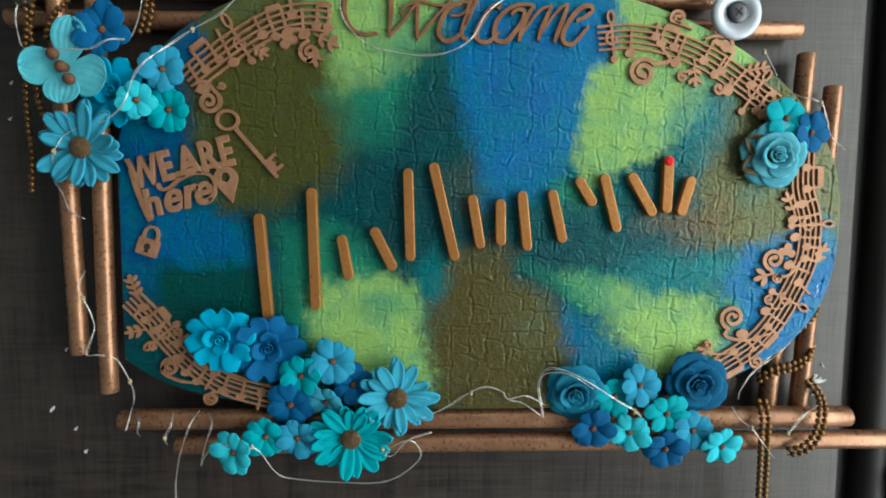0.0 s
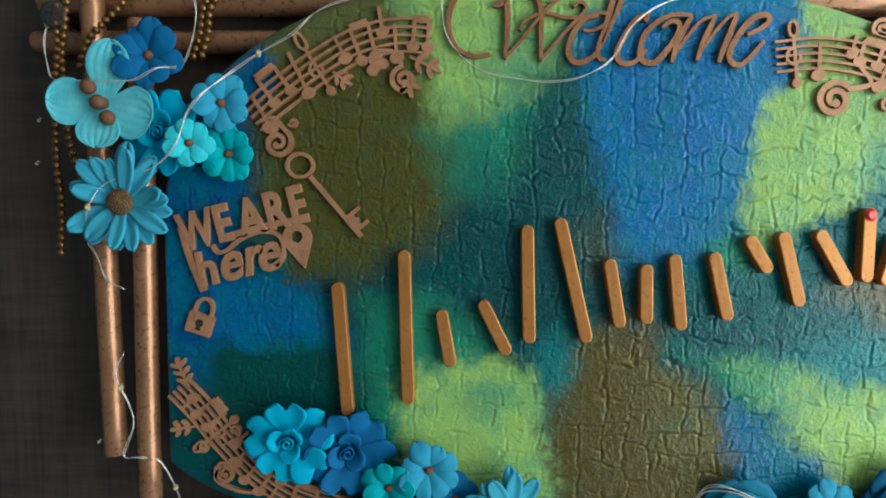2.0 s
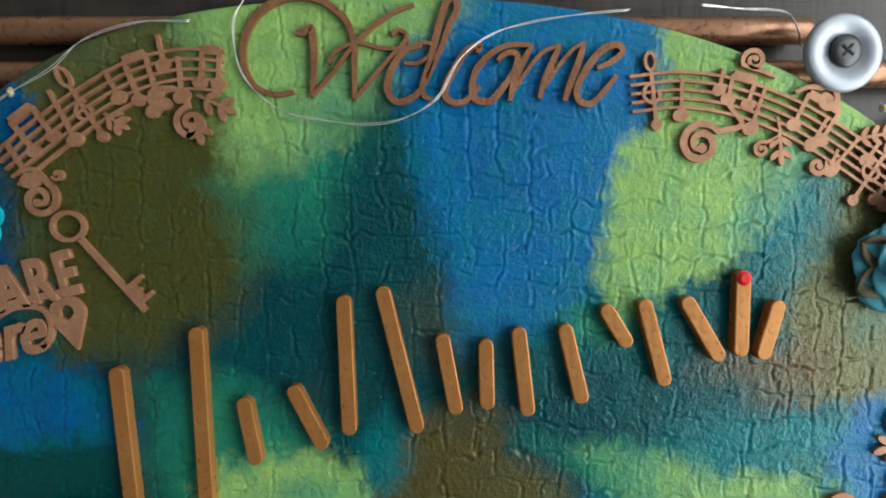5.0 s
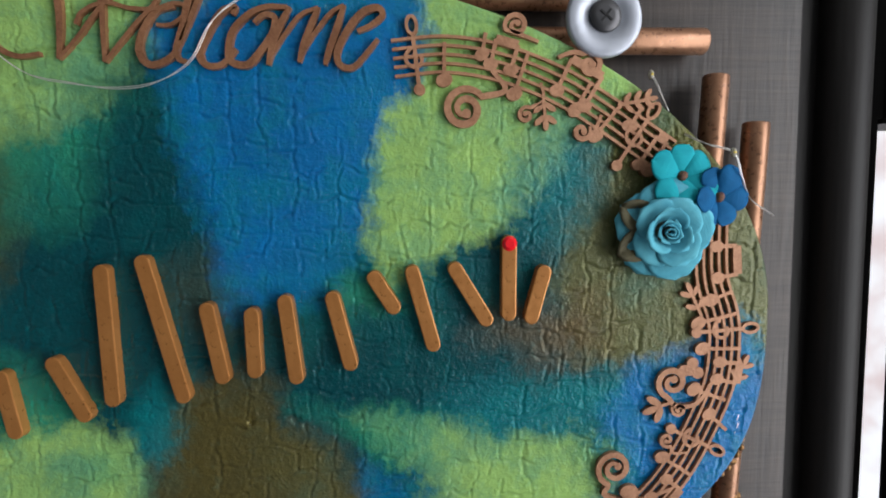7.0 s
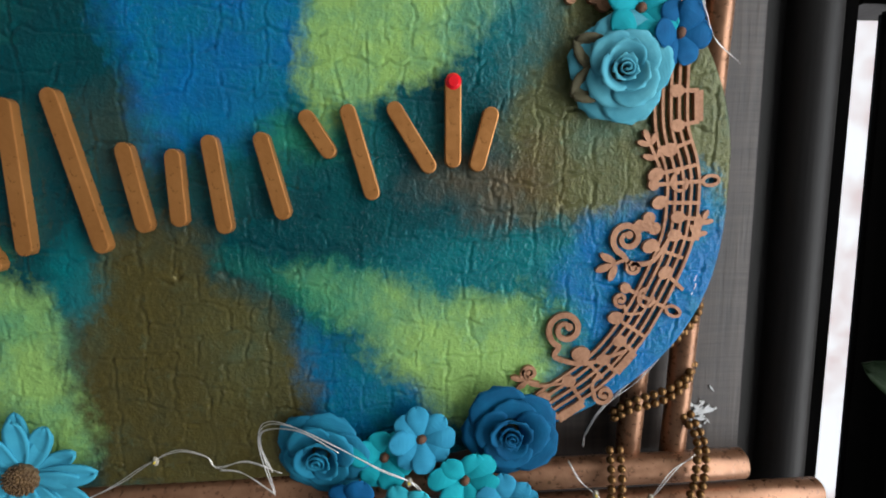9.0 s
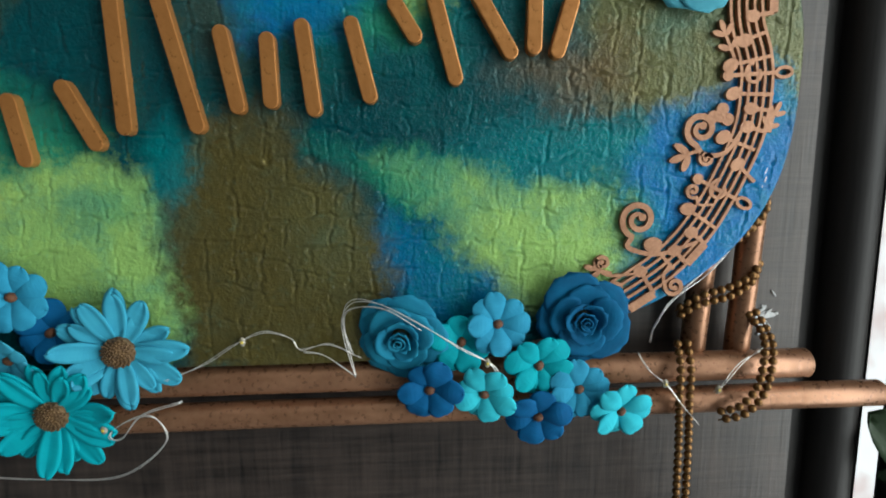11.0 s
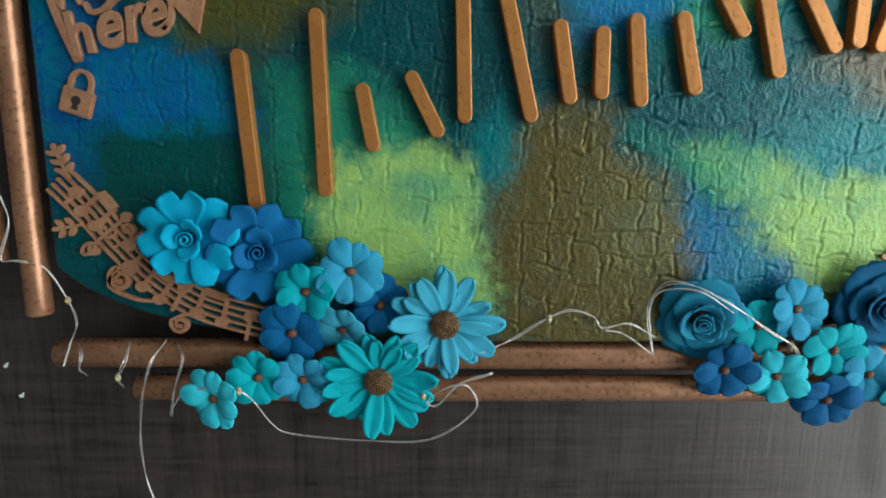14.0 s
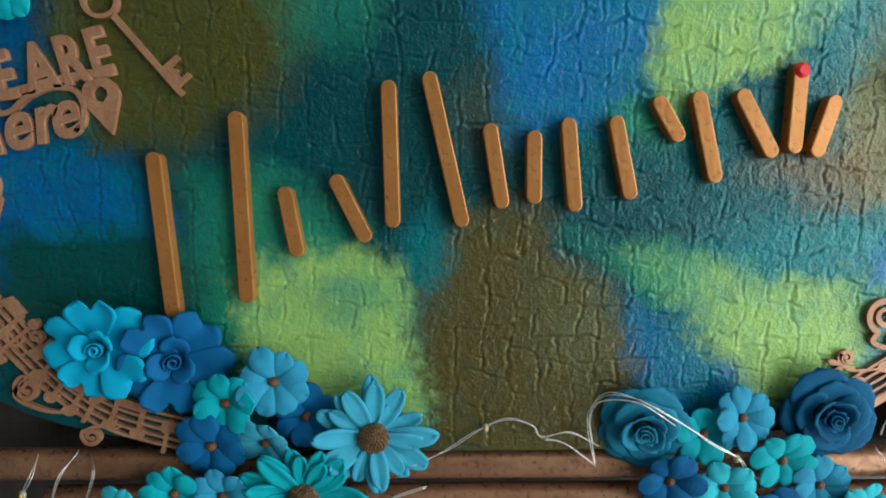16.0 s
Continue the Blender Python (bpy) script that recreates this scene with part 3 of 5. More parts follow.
def blossom(x, z, size, tone, n=5, y=0.0, turn=0, lean=(0, 0), words="blue", group="small paper blossoms"):
    ob = thing("paper_flower", seat(x, z, y, turn, *lean), f"{words} five-petalled paper blossom with a brown bead centre" if n == 5 else f"{words} small paper blossom with a brown bead centre", "flower", group)
    rnd = random.Random(int(x * 31 + z * 17))
    r = 0.9 * size
    for i in range(n):
        me = shared(("petal", tone, n, i % 3), lambda: petal(1.0, {5: 0.45, 6: 0.42, 7: 0.4}.get(n, 0.36), 0.34, 0.0, -0.08 - 0.08 * (i % 3), 0.015, 0.008, 0.26, 0.6, 14, 11, seed=i, dome=0.12), PAPER[tone])
        instance("petal", me, ob, spin(360 * i / n + rnd.uniform(-8, 8), rnd.uniform(-6, 6), -0.14 - 0.07 * (i % 2), r * rnd.uniform(0.9, 1.08)))
    me = shared(("flower_centre",), lambda: ball(bmesh.new(), 0.0024, (0, -0.0045, 0), (1.0, 0.9, 1.15)), M["bead_brown"])
    instance("flower_centre", me, ob, spin(rnd.uniform(0, 90), 0, 0, 0.55 + 0.22 * r), "brown wooden bead")
    me = shared(("stem_base",), lambda: ball(bmesh.new(), 0.0026, (0, -0.0016, 0)), M["leaf"])
    instance("stem_base", me, ob, Matrix.Identity(4))
    return ob


def seeds():
    bm = ball(bmesh.new(), 0.0056, (0, -0.0022, 0), (1, 0.62, 1))
    for i in range(90):
        a, r = i * 2.39996, 0.0055 * math.sqrt(i / 90)
        y = -0.0022 - 0.0035 * math.sqrt(max(0.0, 1 - (r / 0.0057) ** 2))
        ball(bm, 0.0005, (r * math.cos(a), y, r * math.sin(a)), sub=1)
    return bm


def daisy(x, z, r, tone, y=0.0, turn=0, lean=(0, 0), words="blue"):
    ob = thing("paper_daisy", seat(x, z, y, turn, *lean), f"{words} paper daisy with a bronze seed centre", "flower", "paper daisies")
    rnd = random.Random(int(x * 13 + z * 7))
    for layer, (n, size, h) in enumerate(((12, 1.0, -0.18), (11, 0.93, -0.34))):
        for i in range(n):
            me = shared(("petal", "daisy", tone, i % 3), lambda: petal(1.0, 0.178, 0.16, 0.025, -0.12 + 0.09 * (i % 3), 0.05, 0.014, 0.42, 0.62, 12, 7, seed=i), PAPER[tone])
            instance("petal", me, ob, spin(360 * (i + 0.5 * layer) / n + rnd.uniform(-9, 9), rnd.uniform(-8, 6), h, r * size * rnd.uniform(0.84, 1.08)))
    instance("flower_centre", shared(("flower_centre", "seeds"), seeds, M["seed"]), ob, spin(0, 0, -0.3, 1.18), "domed bronze seed head")
    instance("stem_base", shared(("stem_base",), None, None) if ("stem_base",) in MESH else shared(("stem_base",), lambda: ball(bmesh.new(), 0.0026, (0, -0.0016, 0)), M["leaf"]), ob, Matrix.Identity(4))
    return ob


def bud_bm(turns=1.8, r0=0.07, r1=0.42, h=0.55):
    n = int(turns * 16)
    grid = []
    for i in range(n + 1):
        t = i / n
        a, r = t * turns * 2 * math.pi, r0 + (r1 - r0) * t
        row = []
        for j in range(4):
            s = j / 3
            rr = r * (0.72 + 0.34 * s) + 0.035 * math.sin(a * 2.3 + 1) * t
            row.append(Vector((rr * math.cos(a), -(h * s * (1.0 - 0.22 * t)), rr * math.sin(a))) / 100)
        grid.append(row)
    return skin(bmesh.new(), grid, 0.0006)


def rose(x, z, r, tone, y=0.0, turn=0, lean=(0, 0), words="blue", leaves=0):
    """r: the radius in centimetres."""
    ob = thing("paper_rose", seat(x, z, y, turn, *lean), f"{words} open paper rose with curled petals", "flower", "paper roses")
    rnd = random.Random(int(x * 19 + z * 3))
    s = r / 1.9
    rings = ((5, 1.5, 1.25, 0.45, 60, 100, 0.0), (4, 1.12, 1.15, 0.44, 44, 88, 0.1), (3, 0.86, 1.0, 0.4, 16, 52, 0.18), (3, 0.68, 0.8, 0.25, 4, 30, 0.26))
    for n, L, W, r0, t0, t1, h in rings:
        for i in range(n):
            me = shared(("petal", "rose", tone, n, L, i % 2), lambda: wrapped(L, W, r0, t0, t1 + 8 * (i % 2), roll=1.0), PAPER[tone])
            instance("petal", me, ob, spin(360 * i / n + 37 * L + rnd.uniform(-8, 8), rnd.uniform(-4, 4), -h, s * rnd.uniform(0.95, 1.06)))
    instance("bud", shared(("bud", tone), bud_bm, PAPER[tone]), ob, spin(rnd.uniform(0, 360), 0, -0.62 * s, s * 0.66), "tightly rolled bud")
    instance("stem_base", shared(("stem_base", "rose"), lambda: ball(bmesh.new(), 0.0042, (0, -0.0015, 0), (1, 0.6, 1)), M["leaf"]), ob, Matrix.Identity(4))
    for i in range(leaves):
        me = shared(("leaf",), lambda: petal(1.0, 0.33, 0.05, 0.1, 0.1, 0.0, 0.03, 0.2, 0.45), M["leaf"])
        instance("leaf", me, ob, spin((205, 150, 60)[i], 0, -0.1, r * 1.04), "dark olive leaf")
    return ob


def gardenia(x, z, r, tone, y=0.0, turn=0, lean=(0, 0), words="blue"):
    ob = thing("paper_flower", seat(x, z, y, turn, *lean), f"{words} paper flower with heart-shaped petals and a rolled middle", "flower", "large paper flowers")
    rnd = random.Random(int(x * 5 + z * 11))
    for i in range(5):
        me = shared(("petal", "heart", tone, i % 2), lambda: petal(1.0, 0.47, 0.22, 0.04, -0.18 + 0.12 * (i % 2), 0.27, 0.02, 0.22, 0.7, 13, 13, seed=i, heart=True), PAPER[tone])
        instance("petal", me, ob, spin(72 * i + rnd.uniform(-6, 6), rnd.uniform(-6, 3), -0.2 - 0.05 * (i % 2), r * rnd.uniform(0.95, 1.05)))
    for i in range(3):
        me = shared(("petal", "inner", tone), lambda: wrapped(0.66, 0.62, 0.24, 22, 70), PAPER[tone])
        instance("petal", me, ob, spin(120 * i + 20, rnd.uniform(-14, 14), -0.25, 1.35 * r / 2.2))
    instance("bud", shared(("bud", tone), bud_bm, PAPER[tone]), ob, spin(40, 6, -0.4, 0.8 * r / 2.2))
    instance("stem_base", shared(("stem_base", "rose"), lambda: ball(bmesh.new(), 0.0042, (0, -0.0015, 0), (1, 0.6, 1)), M["leaf"]), ob, Matrix.Identity(4))
    return ob


# cluster at the upper corner
blossom(-21.16, 12.3, 1.75, "deep", 8, -6.2, 10, (0, 6), "deep blue")
blossom(-19.35, 8.25, 1.25, "aqua", 7, -7.0, 0, (0, 12), "pale aqua")
gardenia(-21.0, 8.9, 2.35, "vivid", 1.5, 25, (5, -4), "vivid cyan")
blossom(-17.96, 10.16, 1.5, "mid", 8, -2.4, 30, (-5, 4), "soft blue")
blossom(-17.65, 7.85, 1.55, "teal", 8, -1.0, 50, (8, 5), "teal")
daisy(-22.68, 5.5, 2.7, "sky", -2.6, 12, (3, -5), "sky blue")
# cluster at the lower edge
gardenia(-14.81, -6.15, 2.3, "vivid", -3.0, 48, (4, 2), "vivid cyan")
gardenia(-12.1, -6.7, 2.4, "deep", 0.0, 20, (6, 14), "deep blue")
blossom(-9.89, -8.53, 1.5, "teal", 7, -2.4, 0, (0, -8), "teal")
blossom(-7.97, -7.64, 1.65, "mid", 8, -2.4, 20, (-6, 0), "soft blue")
blossom(-8.3, -10.08, 1.5, "sky", 8, -2.6, 15, (24, -6), "sky blue")
blossom(-6.74, -9.15, 1.5, "deep", 6, -1.0, 30, (0, 6), "deep blue")
blossom(-10.64, -10.38, 1.7, "deep", 7, -1.0, 10, (10, 0), "deep blue")
blossom(-10.19, -12.5, 1.55, "mid", 8, -2.4, 35, (12, 6), "soft blue")
blossom(-12.19, -12.38, 1.6, "teal", 8, -2.4, 5, (12, 0), "teal")
blossom(-14.1, -13.4, 1.65, "aqua", 8, -3.2, 60, (14, -4), "pale aqua")
daisy(-3.93, -9.86, 2.5, "sky", -3.0, 0, (3, 5), "sky blue")
daisy(-6.81, -12.44, 2.65, "teal", -2.2, 20, (10, 4), "teal")
# cluster at the lower edge, by the bead chains
rose(7.48, -9.65, 2.0, "steel", -1.0, 20, (12, -4), "steel blue")
rose(15.23, -9.0, 2.05, "navy", -1.9, 50, (10, 6), "petrol blue")
blossom(10.0, -9.95, 1.45, "teal", 6, -1.0, 12, (0, 0), "teal")
blossom(11.48, -9.19, 1.5, "mid", 8, -2.4, 40, (-6, 4), "soft blue")
blossom(13.26, -10.94, 1.65, "teal", 8, -3.4, 10, (8, 6), "bright teal")
blossom(11.0, -12.16, 1.5, "aqua", 8, -2.6, 25, (16, 0), "pale aqua")
blossom(8.66, -11.91, 1.55, "deep", 6, -2.2, 0, (14, -6), "deep blue")
blossom(15.11, -12.11, 1.55, "mid", 8, -2.0, 30, (10, 4), "grey blue")
blossom(16.92, -13.1, 1.5, "aqua", 8, -3.0, 5, (16, 10), "pale aqua")
blossom(13.39, -13.28, 1.55, "deep", 6, -2.6, 45, (18, 4), "deep blue")
# cluster at the board's right end
rose(19.42, 5.43, 2.05, "rose", -3.4, 5, (2, -4), "dusty turquoise", 2)
blossom(20.05, 7.66, 1.55, "teal", 6, -2.3, 20, (-4, 4), "teal")
blossom(21.6, 6.8, 1.5, "deep", 6, -2.6, 0, (0, 10), "deep blue")


def butterfly():
    ob = thing("paper_butterfly", seat(-23.2, 10.05, -8.5, 0, 0, 0), "pale turquoise pleated paper butterfly with a beaded body", "butterfly")
    for a, L, W in ((178, 2.5, 1.1), (262, 2.1, 1.05), (78, 2.9, 1.05), (-18, 2.55, 1.25)):
        bm = petal(L, W, 0.35, 0.02, -0.05, 0.05, 0.015, 0.3, 0.58, 16, 41, seed=a, pleat=19.0)
        wing = part("wing", bm, PAPER["pale"], ob, smooth=True)
        wing.matrix_basis = spin(-a, 0, -0.25)
    for i in range(3):
        me = shared(("body_bead",), lambda: ball(bmesh.new(), 0.0036, squash=(1, 0.9, 1)), M["bead_brown"])
        instance("body_bead", me, ob, pose(-0.0042 + 0.0043 * i, -0.0075, 0.0066 - 0.0070 * i), "round brown wooden bead")
    instance("stem_base", shared(("stem_base", "rose"), None, None), ob, Matrix.Identity(4))


butterfly()

# ---- flat chipboard ornaments ----


def flat(bm, pts, widths, y0, y1):
    """A flat bar of changing width along a line of (x, z) centimetres, cut out of sheet y0..y1 mm."""
    n, rows = len(pts), []
    for i, (x, z) in enumerate(pts):
        a, b = pts[max(i - 1, 0)], pts[min(i + 1, n - 1)]
        dx, dz = b[0] - a[0], b[1] - a[1]
        d = math.hypot(dx, dz) or 1.0
        w = (widths[i] if isinstance(widths, (list, tuple)) else widths) / 2
        ox, oz = -dz / d * w, dx / d * w
        rows.append([bm.verts.new((q[0] / 100, q[1] / 1000, q[2] / 100)) for q in ((x + ox, y0, z + oz), (x - ox, y0, z - oz), (x - ox, y1, z - oz), (x + ox, y1, z + oz))])
    for a, b in zip(rows, rows[1:]):
        for j in range(4):
            bm.faces.new((a[j], a[(j + 1) % 4], b[(j + 1) % 4], b[j]))
    bm.faces.new(rows[0][::-1])
    bm.faces.new(rows[-1])
    return bm


def blob(bm, x, z, rx, rz, y0, y1, turn=0.0, n=16):
    c, s = math.cos(radians(turn)), math.sin(radians(turn))
    ring = [(x + rx * math.cos(a) * c - rz * math.sin(a) * s, z + rx * math.cos(a) * s + rz * math.sin(a) * c) for a in (2 * math.pi * i / n for i in range(n))]
    f = [bm.verts.new((p / 100, y0 / 1000, q / 100)) for p, q in ring]
    b = [bm.verts.new((p / 100, y1 / 1000, q / 100)) for p, q in ring]
    bm.faces.new(f)
    bm.faces.new(b[::-1])
    for i in range(n):
        j = (i + 1) % n
        bm.faces.new((f[i], b[i], b[j], f[j]))
    return bm


def curve2(pts, steps=8):
    return [(v.x, v.y) for v in spline([Vector((x, z)) for x, z in pts], steps)]


def curl_pts(cx, cz, r, start, turns, way=1, inner=0.22):
    """A scroll: from the rim at the start angle inwards."""
    n = int(26 * turns)
    return [(cx + r * (1 - (1 - inner) * i / n) * math.cos(radians(start) + way * 2 * math.pi * turns * i / n), cz + r * (1 - (1 - inner) * i / n) * math.sin(radians(start) + way * 2 * math.pi * turns * i / n)) for i in range(n + 1)]


Y0, Y1 = -1.9, 0.25


class Staff:
    """A strip of music staff bent along a line, with notes, clefs, scrolls and sprigs."""

    def __init__(self, path, half, label, shift):
        self.line = curve2(path, 10)
        self.half, self.rnd = half, random.Random(3)
        mid = path[len(path) // 2]
        self.mid = mid
        self.ob = thing("music_ornament", Matrix.Translation(at(mid[0] + shift[0], mid[1] + shift[1])), label, "ornament", "music staff ornaments")
        for k in range(5):
            self.add("staff_line", flat(bmesh.new(), [self.spot(i / 60, (k - 2) / 2 * 0.9) for i in range(61)], 0.115, Y0, Y1))

    def spot(self, t, side):
        """t along the strip, side -1..1 across it."""
        n = len(self.line) - 1
        f = min(max(t, 0), 1) * n
        i = min(int(f), n - 1)
        a, b = self.line[i], self.line[i + 1]
        x, z = a[0] + (b[0] - a[0]) * (f - i), a[1] + (b[1] - a[1]) * (f - i)
        p, q = self.line[max(i - 1, 0)], self.line[min(i + 2, n)]
        d = math.hypot(q[0] - p[0], q[1] - p[1])
        return x - (q[1] - p[1]) / d * self.half * side, z + (q[0] - p[0]) / d * self.half * side

    def add(self, name, bm):
        for v in bm.verts:
            v.co -= Vector((self.mid[0] / 100, 0, self.mid[1] / 100))
        bmesh.ops.recalc_face_normals(bm, faces=bm.faces)
        ob = part(name, bm, M["rose_gold"], self.ob)
        return ob

    def note(self, t, side, reach, dt=0.0, size=0.3):
        """A round head with a stem across the staff and a flag."""
        x, z = self.spot(t, side)
        x2, z2 = self.spot(t + dt, reach)
        bm = blob(bmesh.new(), x, z, size * 1.15, size * 0.9, Y0 - 0.1, Y1, self.rnd.uniform(0, 60))
        flat(bm, [(x, z), (x2, z2)], 0.15, Y0 - 0.12, Y1)
        self.add("note", bm)

    def beam(self, t0, t1, side, reach):
        a, b, c, d = self.spot(t0, side), self.spot(t1, side), self.spot(t0, reach), self.spot(t1, reach)
        for n, (p, q) in enumerate(((a, c), (b, d))):
            bm = flat(bmesh.new(), [p, q], 0.17, Y0 - 0.1 - 0.03 * n, Y1)
            blob(bm, *p, 0.31, 0.25, Y0 - 0.19 - 0.03 * n, Y1)
            self.add("note", bm)
        self.add("beam", flat(bmesh.new(), [c, d], 0.36, Y0 - 0.16, Y1))

    def clef(self, t, low=-1.5, high=1.9):
        """A clef: a stem across the staff, a loop at its head, a curl round its middle and a dot at its foot."""
        foot, head = self.spot(t, low), self.spot(t, high * 0.62)
        tip = self.spot(t, high)
        ang = math.atan2(tip[1] - head[1], tip[0] - head[0])
        d = math.hypot(tip[0] - head[0], tip[1] - head[1])
        bm = flat(bmesh.new(), [foot, head], 0.16, Y0 - 0.13, Y1)
        mx, mz = (head[0] + tip[0]) / 2, (head[1] + tip[1]) / 2
        ring = []
        for i in range(21):
            a = 2 * math.pi * i / 20
            u, w = d * 0.62 * math.cos(a), 0.2 * math.sin(a)
            ring.append((mx + u * math.cos(ang) - w * math.sin(ang), mz + u * math.sin(ang) + w * math.cos(ang)))
        flat(bm, ring, 0.13, Y0 - 0.16, Y1)
        c = self.spot(t, -0.15 if low < 0 else 0.15)
        flat(bm, curl_pts(c[0], c[1], 0.46, 100, 0.85, 1, 0.45), 0.14, Y0 - 0.2, Y1)
        blob(bm, *foot, 0.23, 0.23, Y0 - 0.24, Y1)
        self.add("clef", bm)

    def scroll(self, x, z, r, start, turns=1.4, way=1, tail=(), width=0.2):
        pts = curve2([*tail, curl_pts(x, z, r, start, turns, way)[0]], 6)[:-1] if len(tail) > 1 else list(tail)
        pts += curl_pts(x, z, r, start, turns, way)
        width = min(width, 0.6 * r * 0.78 / turns)
        n = len(pts)
        bm = flat(bmesh.new(), pts, [width * (0.75 + 0.5 * math.sin(math.pi * i / n)) for i in range(n)], Y0 - 0.14, Y1)
        blob(bm, *pts[-1], width * 0.8, width * 0.8, Y0 - 0.2, Y1)
        self.add("scroll", bm)

    def sprig(self, x, z, ang, length, leaves=3, leaf=0.42):
        c, s = math.cos(radians(ang)), math.sin(radians(ang))
        bm = flat(bmesh.new(), [(x, z), (x + c * length, z + s * length)], 0.13, Y0 - 0.1, Y1)
        for i in range(leaves):
            f = (i + 0.6) / leaves * length
            for j, way in enumerate((50, -50)):
                a = ang + way
                blob(bm, x + c * f + leaf * 0.7 * math.cos(radians(a)), z + s * f + leaf * 0.7 * math.sin(radians(a)), leaf * 0.62, leaf * 0.27, Y0 - 0.12 - 0.02 * j, Y1, a, 10)
        blob(bm, x + c * (length + leaf * 0.4), z + s * (length + leaf * 0.4), leaf * 0.6, leaf * 0.27, Y0 - 0.18, Y1, ang, 10)
        self.add("leaf_sprig", bm)

    def clover(self, x, z, r, ang):
        bm = bmesh.new()
        for i in range(3):
            a = radians(ang + 100 * (i - 1))
            blob(bm, x + r * 0.75 * math.cos(a), z + r * 0.75 * math.sin(a), r * 0.62, r * 0.62, Y0 - 0.1 - 0.03 * i, Y1)
        blob(bm, x, z, r * 0.55, r * 0.55, Y0 - 0.2, Y1)
        self.add("trefoil", bm)


words = "rose-gold chipboard music staff with notes and scrolls on the board"
s = Staff([(-16.6, 9.4), (-15.06, 10.6), (-13.37, 11.78), (-11.47, 12.83), (-9.59, 13.3), (-7.83, 13.24)], 0.86, words, (-0.07, 0.19))
s.clef(0.40, -1.5, 2.1)
s.note(0.05, -1.1, 0.9, 0.02, 0.36)
s.beam(0.14, 0.24, -0.2, 1.5)
s.note(0.30, -0.9, 1.6, 0.03)
s.note(0.53, -0.4, 1.0)
s.beam(0.6, 0.68, -0.9, 1.0)
s.note(0.74, 0.3, 1.7, 0.0, 0.28)
s.note(0.8, -1.2, 0.6, 0.0, 0.32)
s.beam(0.9, 0.98, -0.6, 0.9)
s.scroll(-15.3, 8.2, 0.72, 60, 1.5, -1, ((-16.2, 9.2), (-15.5, 9.4)))
s.scroll(-14.55, 9.2, 0.25, 200, 0.9, 1)
s.scroll(-9.15, 11.2, 0.66, 100, 1.5, 1, ((-10.6, 12.6), (-9.6, 12.5)))
s.sprig(-12.6, 11.6, -35, 0.7, 2)
s.sprig(-8.9, 12.3, -25, 1.2, 2, 0.5)
s.sprig(-9.0, 11.5, -80, 0.7, 1, 0.5)
s.clover(-10.45, 11.85, 0.42, 120)

s = Staff([(8.25, 12.44), (10.38, 12.61), (12.65, 12.26), (14.96, 11.39), (16.84, 10.29), (18.51, 9.17), (19.5, 8.5)], 0.78, words, (0.13, 0.02))
s.clef(0.07, -1.7, 1.9)
s.note(0.16, -1.3, 0.6)
s.note(0.27, 0.2, 1.3, 0.0, 0.27)
s.beam(0.3, 0.36, -0.2, 1.1)
s.note(0.39, -1.3, 0.9)
s.beam(0.5, 0.6, -0.3, 1.5)
s.note(0.58, -0.7, 0.9)
s.note(0.68, -1.2, 1.0, 0.02, 0.33)
s.note(0.76, 0.2, 1.2)
s.clef(0.8, -1.9, 1.9)
s.beam(0.88, 0.95, -1.2, 0.6)
s.scroll(11.1, 10.45, 0.86, 35, 1.7, 1, ((12.2, 12.0), (12.75, 11.2)), 0.24)
s.scroll(13.2, 13.75, 0.48, 200, 1.4, -1, ((14.1, 13.1), (13.6, 13.3)))
s.scroll(16.2, 12.2, 0.52, 120, 1.3, -1, ((14.9, 12.5), (15.5, 12.7)))
s.scroll(15.9, 9.55, 0.4, 20, 1.1, -1, ((16.7, 10.2), (16.5, 9.7)))
s.scroll(13.6, 10.2, 0.34, 60, 1.2, 1, ((14.2, 11.5), (14.3, 10.8)))
s.sprig(14.3, 11.0, -85, 1.0, 2, 0.45)
s.sprig(17.4, 10.6, 10, 1.3, 3, 0.4)

s = Staff([(21.72, 6.2), (21.82, 3.59), (22.3, 2.05), (22.45, 0.93), (22.3, -0.9), (21.6, -2.77), (20.44, -4.92), (18.96, -6.6), (16.84, -8.04)], 0.74, words, (-0.1, -0.16))
s.beam(0.06, 0.13, 0.3, 1.5)
s.note(0.19, -0.4, 0.9)
s.note(0.27, -1.5, 0.8, 0.0, 0.3)
s.clef(0.34, -1.7, 1.9)
s.note(0.41, -1.3, 1.0)
s.beam(0.45, 0.5, -0.2, 1.0)
s.note(0.55, -1.35, 0.7)
s.note(0.6, 0.1, 1.5, 0.02, 0.28)
s.clef(0.67, -1.6, 1.9)
s.note(0.74, -1.2, 0.9)
s.beam(0.78, 0.84, -0.2, 0.9)
s.note(0.87, -1.35, 0.6, 0.0, 0.36)
s.beam(0.93, 0.99, -0.5, 1.1)
s.scroll(17.7, -4.7, 0.78, 250, 1.6, -1, ((20.3, -5.7), (18.6, -6.2), (17.3, -5.9)), 0.2)
s.scroll(20.2, -0.95, 0.68, 250, 1.5, -1, ((22.0, -0.9), (21.3, -1.9), (20.4, -2.0)), 0.2)
s.scroll(20.5, -2.15, 0.34, 120, 1.3, 1)
s.scroll(19.4, -7.6, 0.42, 180, 1.3, 1, ((19.2, -6.6), (18.9, -7.1)))
s.scroll(16.2, -6.55, 0.36, 250, 1.3, -1, ((18.0, -7.0), (16.6, -7.1)))
s.scroll(20.0, -3.5, 0.32, 300, 1.2, -1, ((20.9, -4.1), (20.3, -4.1)))
s.sprig(20.2, -1.8, 200, 0.8, 1, 0.6)
